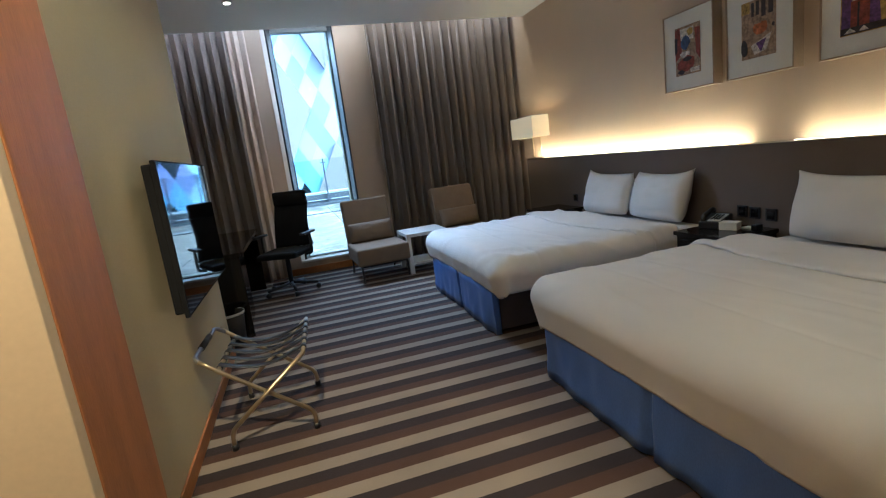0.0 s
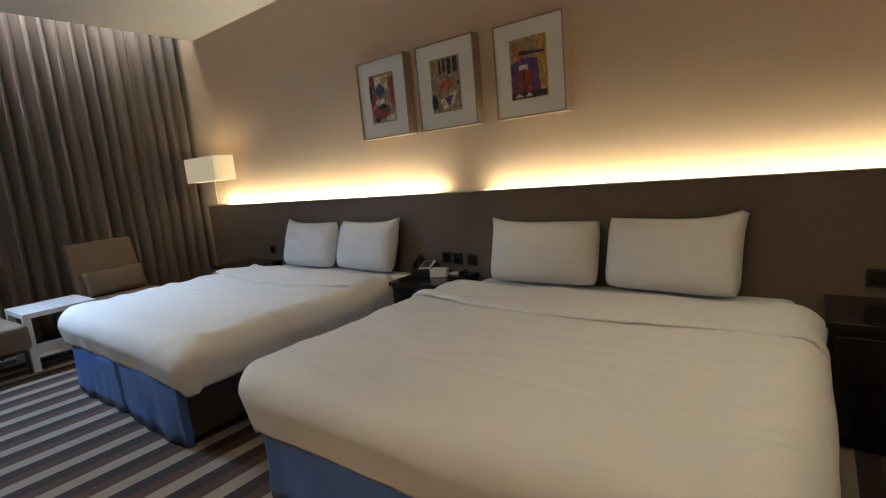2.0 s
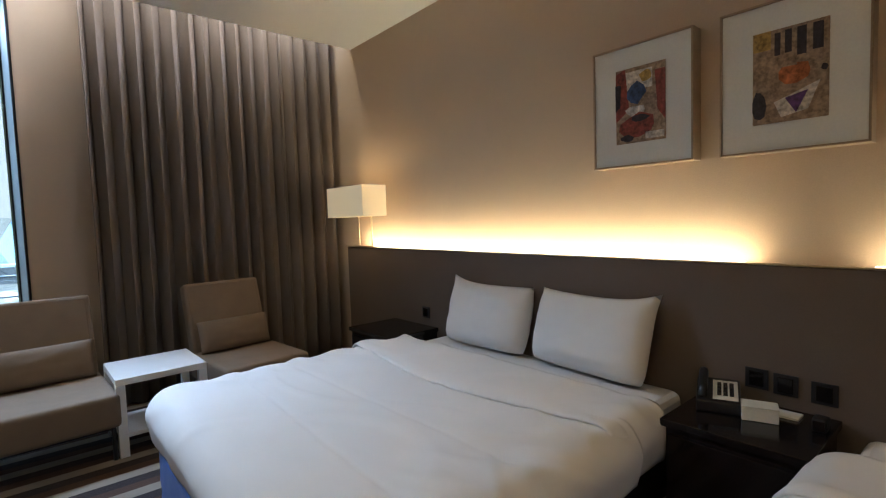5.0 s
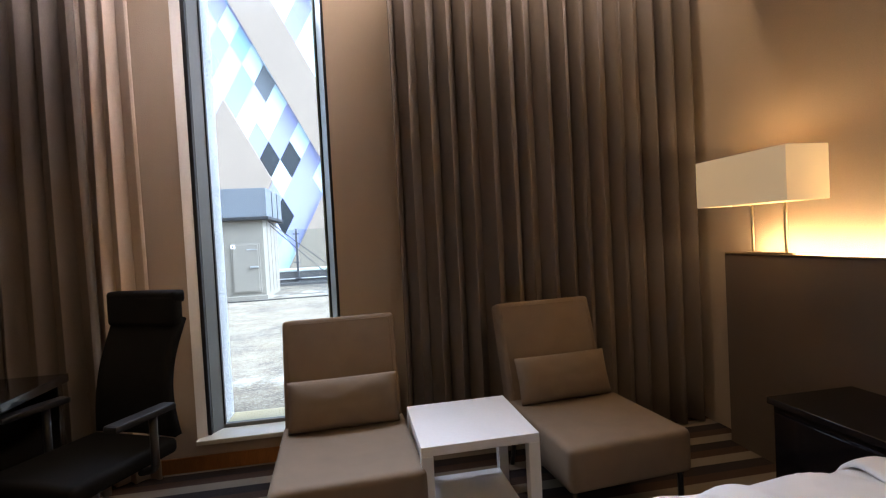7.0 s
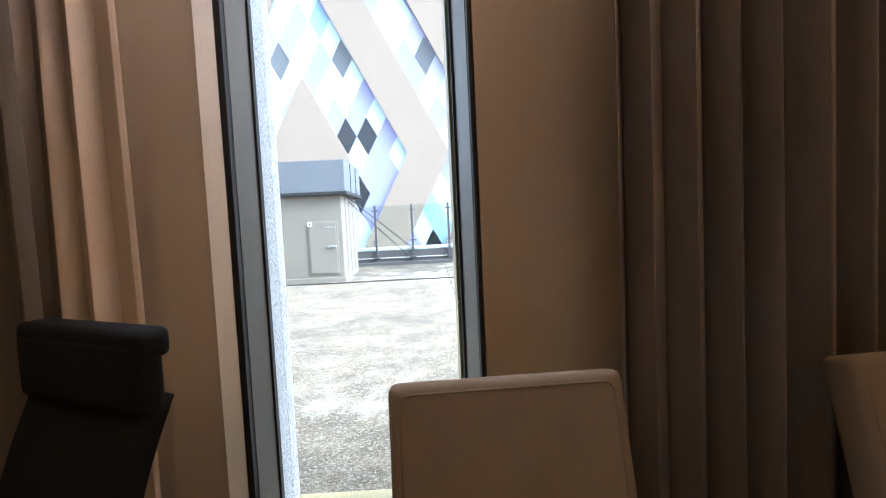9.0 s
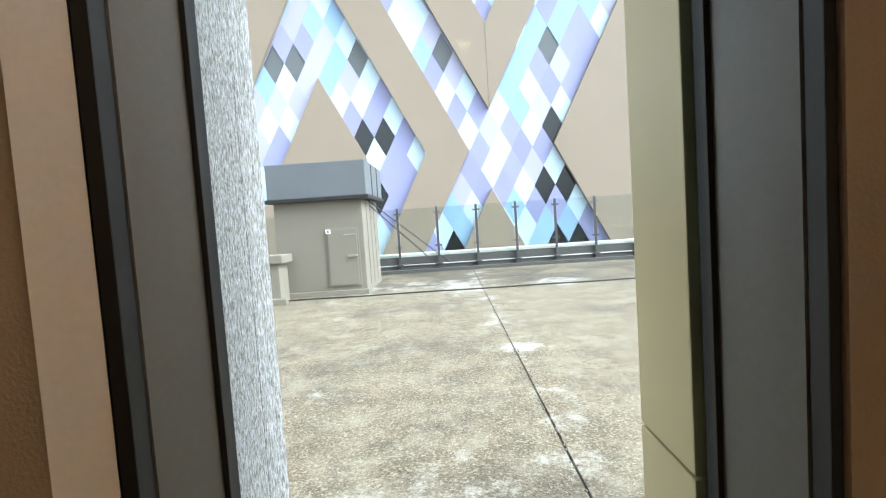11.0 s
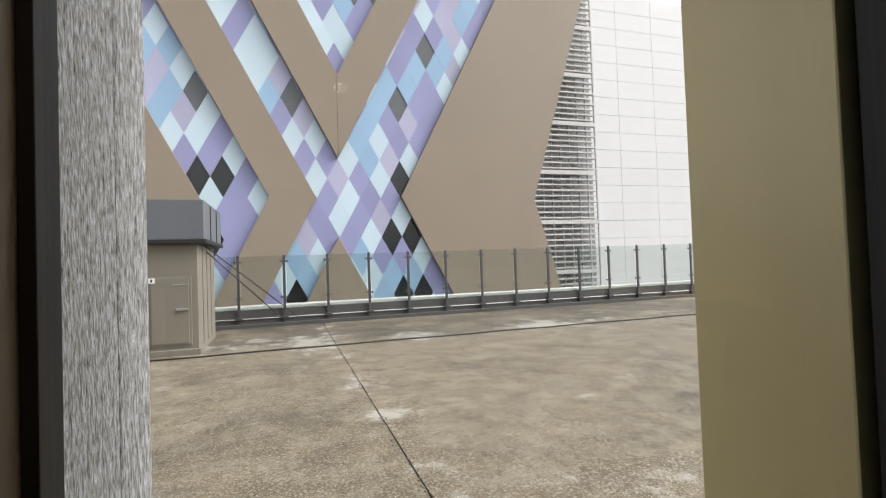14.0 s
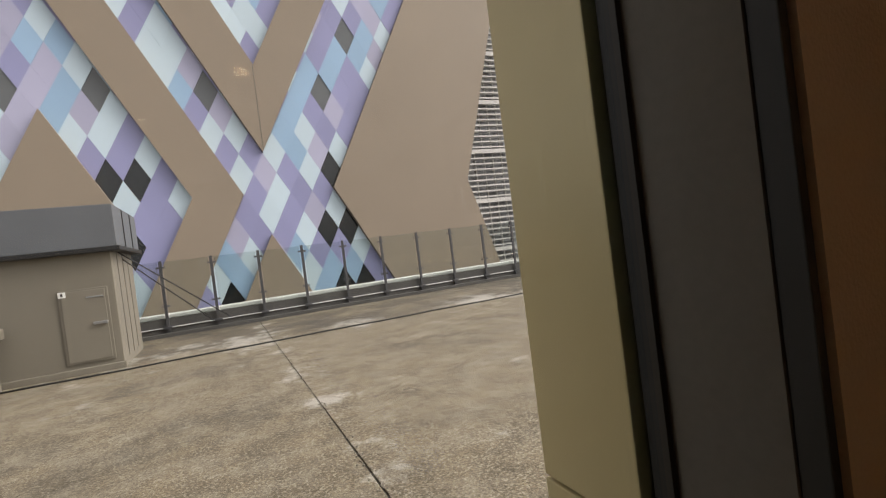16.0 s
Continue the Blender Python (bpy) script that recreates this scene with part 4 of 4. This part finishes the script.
kerb = setting(new("parapet"), "low parapet kerb along the terrace edge", "parapet")
box("kerb_block", (-14, 19.75, ZR - 0.02), (26, 20.2, 0.455), CURB, 0.02, kerb)
box("coping", (-14, 19.80, 0.457), (26, 20.3, 0.535), PALECURB, 0.015, kerb)
box("channel", (-14, 19.55, ZR - 0.01), (26, 19.66, 0.12), CURB, 0.01, kerb)
tube("conduit", [(-14, 19.735, 0.235), (26, 19.735, 0.235)], 0.014, PALECURB, kerb, 6)
setting(box("building_below", (-14, 20.21, -9.2), (26, 21.9, 0.15), HUT, 0.02), "lower storeys under the terrace edge", "building")


def rail_post():
    root = empty("rail_post", pose(0, 0, 0), "dark steel glass railing post with clamp brackets", "railing post", "railing posts on the terrace")
    box("post", (-0.035, -0.02, 0.27), (0.035, 0.02, 1.80), RAILMETAL, 0.004, root)
    box("foot_plate", (-0.09, -0.06, 0.215), (0.09, 0.06, 0.27), RAILMETAL, 0.004, root)
    box("stub", (-0.045, -0.03, 0.03), (0.045, 0.03, 0.2145), RAILMETAL, 0.004, root)
    for z in (0.72, 1.62):
        box("clamp", (-0.10, -0.025, z), (0.10, 0.035, z + 0.045), RAILMETAL, 0.004, root)
    return root


post = rail_post()
post.matrix_world = pose(-0.909, 19.70, 0)
STEP = 1.0755
for k in list(range(-7, 0)) + list(range(1, 17)):
    copy_thing(post, pose(-0.909 + STEP * k, 19.70, 0))
rg = empty("railing_glass", pose(0, 0, 0), "clear glass railing panels between the posts", "railing glass")
for k in range(-7, 16):
    x = -0.909 + STEP * k
    g = box("pane", (x + 0.06, 19.715, 0.45), (x + STEP - 0.06, 19.727, 1.78), RAILGLASS, 0, rg)
    g.visible_shadow = False

# hut on the roof
hut = empty("roof_hut", pose(0, 0, 0), "small greige plant hut with a dark slate parapet roof", "hut")
box("wall", (-3.05, 16.25, ZR - 0.01), (-1.26, 18.3, 2.02), HUT, 0.01, hut)
box("plinth", (-3.08, 16.16, ZR - 0.01), (-1.22, 16.249, 0.13), HUT, 0.012, hut)
box("roof", (-3.12, 16.12, 2.02), (-1.13, 18.45, 2.73), HUTROOF, 0.01, hut)
box("roof_edge", (-3.16, 16.08, 1.96), (-1.09, 18.5, 2.04), GASKET, 0.01, hut)
for y in (16.9, 17.7):
    box("roof_seam", (-1.128, y, 2.05), (-1.115, y + 0.03, 2.72), GASKET, 0.002, hut)
for y in (16.75, 17.25, 17.75):
    box("wall_seam", (-1.259, y, 0.15), (-1.252, y + 0.015, 1.95), CURB, 0.001, hut)
box("door_frame", (-2.03, 16.222, 0.20), (-1.36, 16.249, 1.40), HUT, 0.008, hut)
box("door", (-1.99, 16.205, 0.235), (-1.40, 16.2215, 1.37), HUT, 0.008, hut)
box("door_handle", (-1.60, 16.165, 0.80), (-1.40, 16.204, 0.845), STEEL, 0.008, hut)
box("door_hinge", (-1.66, 16.195, 1.24), (-1.42, 16.2045, 1.265), STEEL, 0.003, hut)
box("sign_plate", (-2.02, 16.197, 1.29), (-1.92, 16.2045, 1.38), PAPER, 0.002, hut)
box("sign_mark", (-1.985, 16.192, 1.31), (-1.955, 16.1965, 1.36), BLACK, 0.001, hut)
for z0 in (1.98, 1.86):
    tube("stay_cable", [(-1.27, 16.9 if z0 > 1.9 else 17.3, z0), (0.45 if z0 > 1.9 else 0.05, 19.6, 0.26)], 0.012, CABLE, hut)
low = empty("low_wall", pose(0, 0, 0), "low rendered kerb wall with a projecting coping beside the hut", "wall")
box("body", (-6.5, 15.55, ZR - 0.01), (-2.80, 16.05, 0.80), HUT, 0.01, low)
box("coping", (-6.5, 15.48, 0.80), (-2.70, 16.10, 0.96), HUT, 0.015, low)
box("foot", (-6.5, 15.40, ZR - 0.01), (-2.66, 15.549, 0.14), HUT, 0.015, low)

# ---- the patterned building across the street ----
FY = 45.56
fac = empty("patterned_building", pose(0, 0, 0), "large tan building with blue and lilac argyle panes", "building")
TOP, BOT = 37.0, -9.0
S1 = 0.516


def up(p, z):
    """The point at height z on the upward-left line through p."""
    return (p[0] - (z - p[1]) * S1, z)


def up_right(p, z):
    return (p[0] + (z - p[1]) * S1, z)


PEAK, NOTCH_A, APEX_A = (-9.1, 22.7), (-0.89, 6.75), (-8.95, 13.1)
NOTCH_L, NOTCH_T, NOTCH_R, NOTCH_B = (2.50, 6.72), (4.23, 9.84), (9.2, 6.85), (4.1, 3.62)
VEE, VEE_IN = (4.34, 16.4), (4.37, 26.1)
CLAD = (
    [(-24, TOP), up(NOTCH_L, TOP), NOTCH_L, up_right(NOTCH_L, BOT), up_right(NOTCH_A, BOT), NOTCH_A, PEAK, up_right(PEAK, 2.0), (-24, 2.0)],
    [up(NOTCH_T, TOP), up(VEE, TOP), VEE, up_right(VEE, TOP), up_right(NOTCH_T, TOP), NOTCH_T],
    [up(VEE_IN, TOP), VEE_IN, up_right(VEE_IN, TOP)],
    [up_right(NOTCH_R, TOP), (29.3, TOP), (28.2, 29.6), (21.2, 6.65), (24.4, -4.0), (25.5, BOT), up(NOTCH_R, BOT), NOTCH_R],
    [NOTCH_B, up(NOTCH_B, BOT), up_right(NOTCH_B, BOT)],
    [APEX_A, (-5.6, 6.6), (-13.6, BOT), up_right(APEX_A, BOT)],
)
for k, outline in enumerate(CLAD):
    prism("tan_panel", outline, FY - 0.45 - 0.005 * k, FY - 0.02 - 0.003 * k, TANCLAD, fac)
box("panel_seam", (4.26, FY - 0.462, 9.9), (4.30, FY - 0.4555, 16.3), CURB, 0, fac)
box("body", (-24, FY + 0.30, BOT), (21.0, FY + 4, TOP), TANCLAD, 0, fac)


def inside(x, z, outline):
    hit = False
    for (ax, az), (bx, bz) in zip(outline, outline[1:] + outline[:1]):
        if (az > z) != (bz > z) and x < ax + (z - az) * (bx - ax) / (bz - az):
            hit = not hit
    return hit


HW, HH = 0.834, 1.553
PX, PZ = 4.23, 9.84 - HH
bm = bmesh.new()
corners = [(-HW * 0.996, 0), (0, -HH * 0.996), (HW * 0.996, 0), (0, HH * 0.996)]
fr = [bm.verts.new((x, 0, z)) for x, z in corners]
bk = [bm.verts.new((x * 1.01, 0.08, z * 1.01)) for x, z in corners]
bm.faces.new(fr)
for k in range(4):
    bm.faces.new((fr[k], fr[(k + 1) % 4], bk[(k + 1) % 4], bk[k]))
bmesh.ops.recalc_face_normals(bm, faces=bm.faces)
pane_meshes = []
for mat in ARGYLE:
    me = bpy.data.meshes.new("pane")
    bm.to_mesh(me)
    me.materials.append(mat)
    pane_meshes.append(me)
bm.free()
# pane colours by row, from the pane named, every second place: i ice, l lilac, s sky, p pale lilac, k black, g grey
ROWS = {
    12: (12, "slp"), 11: (-5, "sslsp"), 10: (-10, "giplslgg..lps"), 9: (-3, "ilsl..ipsl"), 8: (-2, "iil..llplp"), 7: (-1, "ii..lgsi"),
    6: (-14, "si.iip.l..lssp"), 5: (-15, "pi.iip....ssli"), 4: (-20, "gg.sg..sg...sgll"), 3: (-15, "spi..lp..slpl"), 2: (-14, "iil..ii.sill"),
    1: (-13, "lli..llispi"), 0: (-12, "kkl..iplik"), -1: (-11, "ili.llill"), -2: (-10, "ll..lilpi"),
    -3: (-11, "kll.pllikk"), -4: (-10, "ls.sipslli"), -5: (-11, "is.isliiss"), -6: (-6, "lksliskkl"),
}
LETTER = "ilspkg"
CHOSEN = {(i0 + 2 * k, j): LETTER.index(c) for j, (i0, row) in ROWS.items() for k, c in enumerate(row) if c != "."}
rng = random.Random(11)
last = {}
box("joint_backing", (-24, FY + 0.081, BOT), (20.9, FY + 0.29, TOP), ARGYLE[3], 0, fac)
for j in range(-12, 18):
    for i in range(-34, 32):
        if (i + j) % 2:
            continue
        x, z = PX + i * HW, PZ + j * HH
        pts = [(x, z)] + [(x + a * 0.9, z + b * 0.9) for a, b in corners] + [(x + a * 0.45 + c_ * 0.45, z + b * 0.45 + d_ * 0.45) for (a, b), (c_, d_) in zip(corners, corners[1:] + corners[:1])]
        if x > 19.5 or x < -22 or z > TOP - 1 or z < -5 or all(any(inside(px, pz, o) for o in CLAD) for px, pz in pts):
            continue
        near = {last.get((i - 1, j - 1)), last.get((i + 1, j - 1))}
        pick = rng.choices((0, 1, 2, 3), (0.42, 0.27, 0.13, 0.18))[0]
        if pick in near and rng.random() < 0.6:
            pick = rng.choice((0, 1, 3))
        last[(i, j)] = pick
        pick = CHOSEN.get((i, j), pick)
        ob = new("pane", pane_meshes[pick])
        ob.parent = fac
        ob.location = (x, FY + rng.uniform(-0.01, 0.01) + (0.06 if pick > 3 else 0), z)

# louvred stair tower and white building behind
lv = empty("louvred_tower", pose(0, 0, 0), "stair tower behind rows of pale horizontal louvres", "building")
box("body", (20.0, 52.6, -9), (32.6, 54.5, 30.5), DARKBACK, 0, lv)
for k in range(62):
    z = -5.5 + k * 0.58
    thick = 0.15 if k % 9 else 0.42
    box("slat", (20.0, 51.2, z), (31.9 if k % 2 else 32.2, 51.65, z + thick), LOUVRE, 0, lv)
for k in range(12):
    x = 20.5 + k * 1.1
    box("mullion", (x, 51.9, -9), (x + 0.14, 52.1, 30.4), LOUVRE, 0, lv)
wb = empty("white_building", pose(0, 0, 0), "large plain building clad in white panels", "building")
box("core", (33.1, 55.2, -9), (70.0, 80, 32.6), WHITECLAD, 0, wb)
for r in range(20):
    z = -9 + r * 2.08
    for q in range(7):
        x = 33.1 + q * 5.2
        box("panel", (x + 0.02, 55.0, z + 0.015), (x + 5.195, 55.19, min(z + 2.065, 32.9)), WHITECLAD, 0.02, wb)
box("roof_vent", (36.5, 57, 32.6), (37.2, 57.7, 33.6), CURB, 0.02, wb)
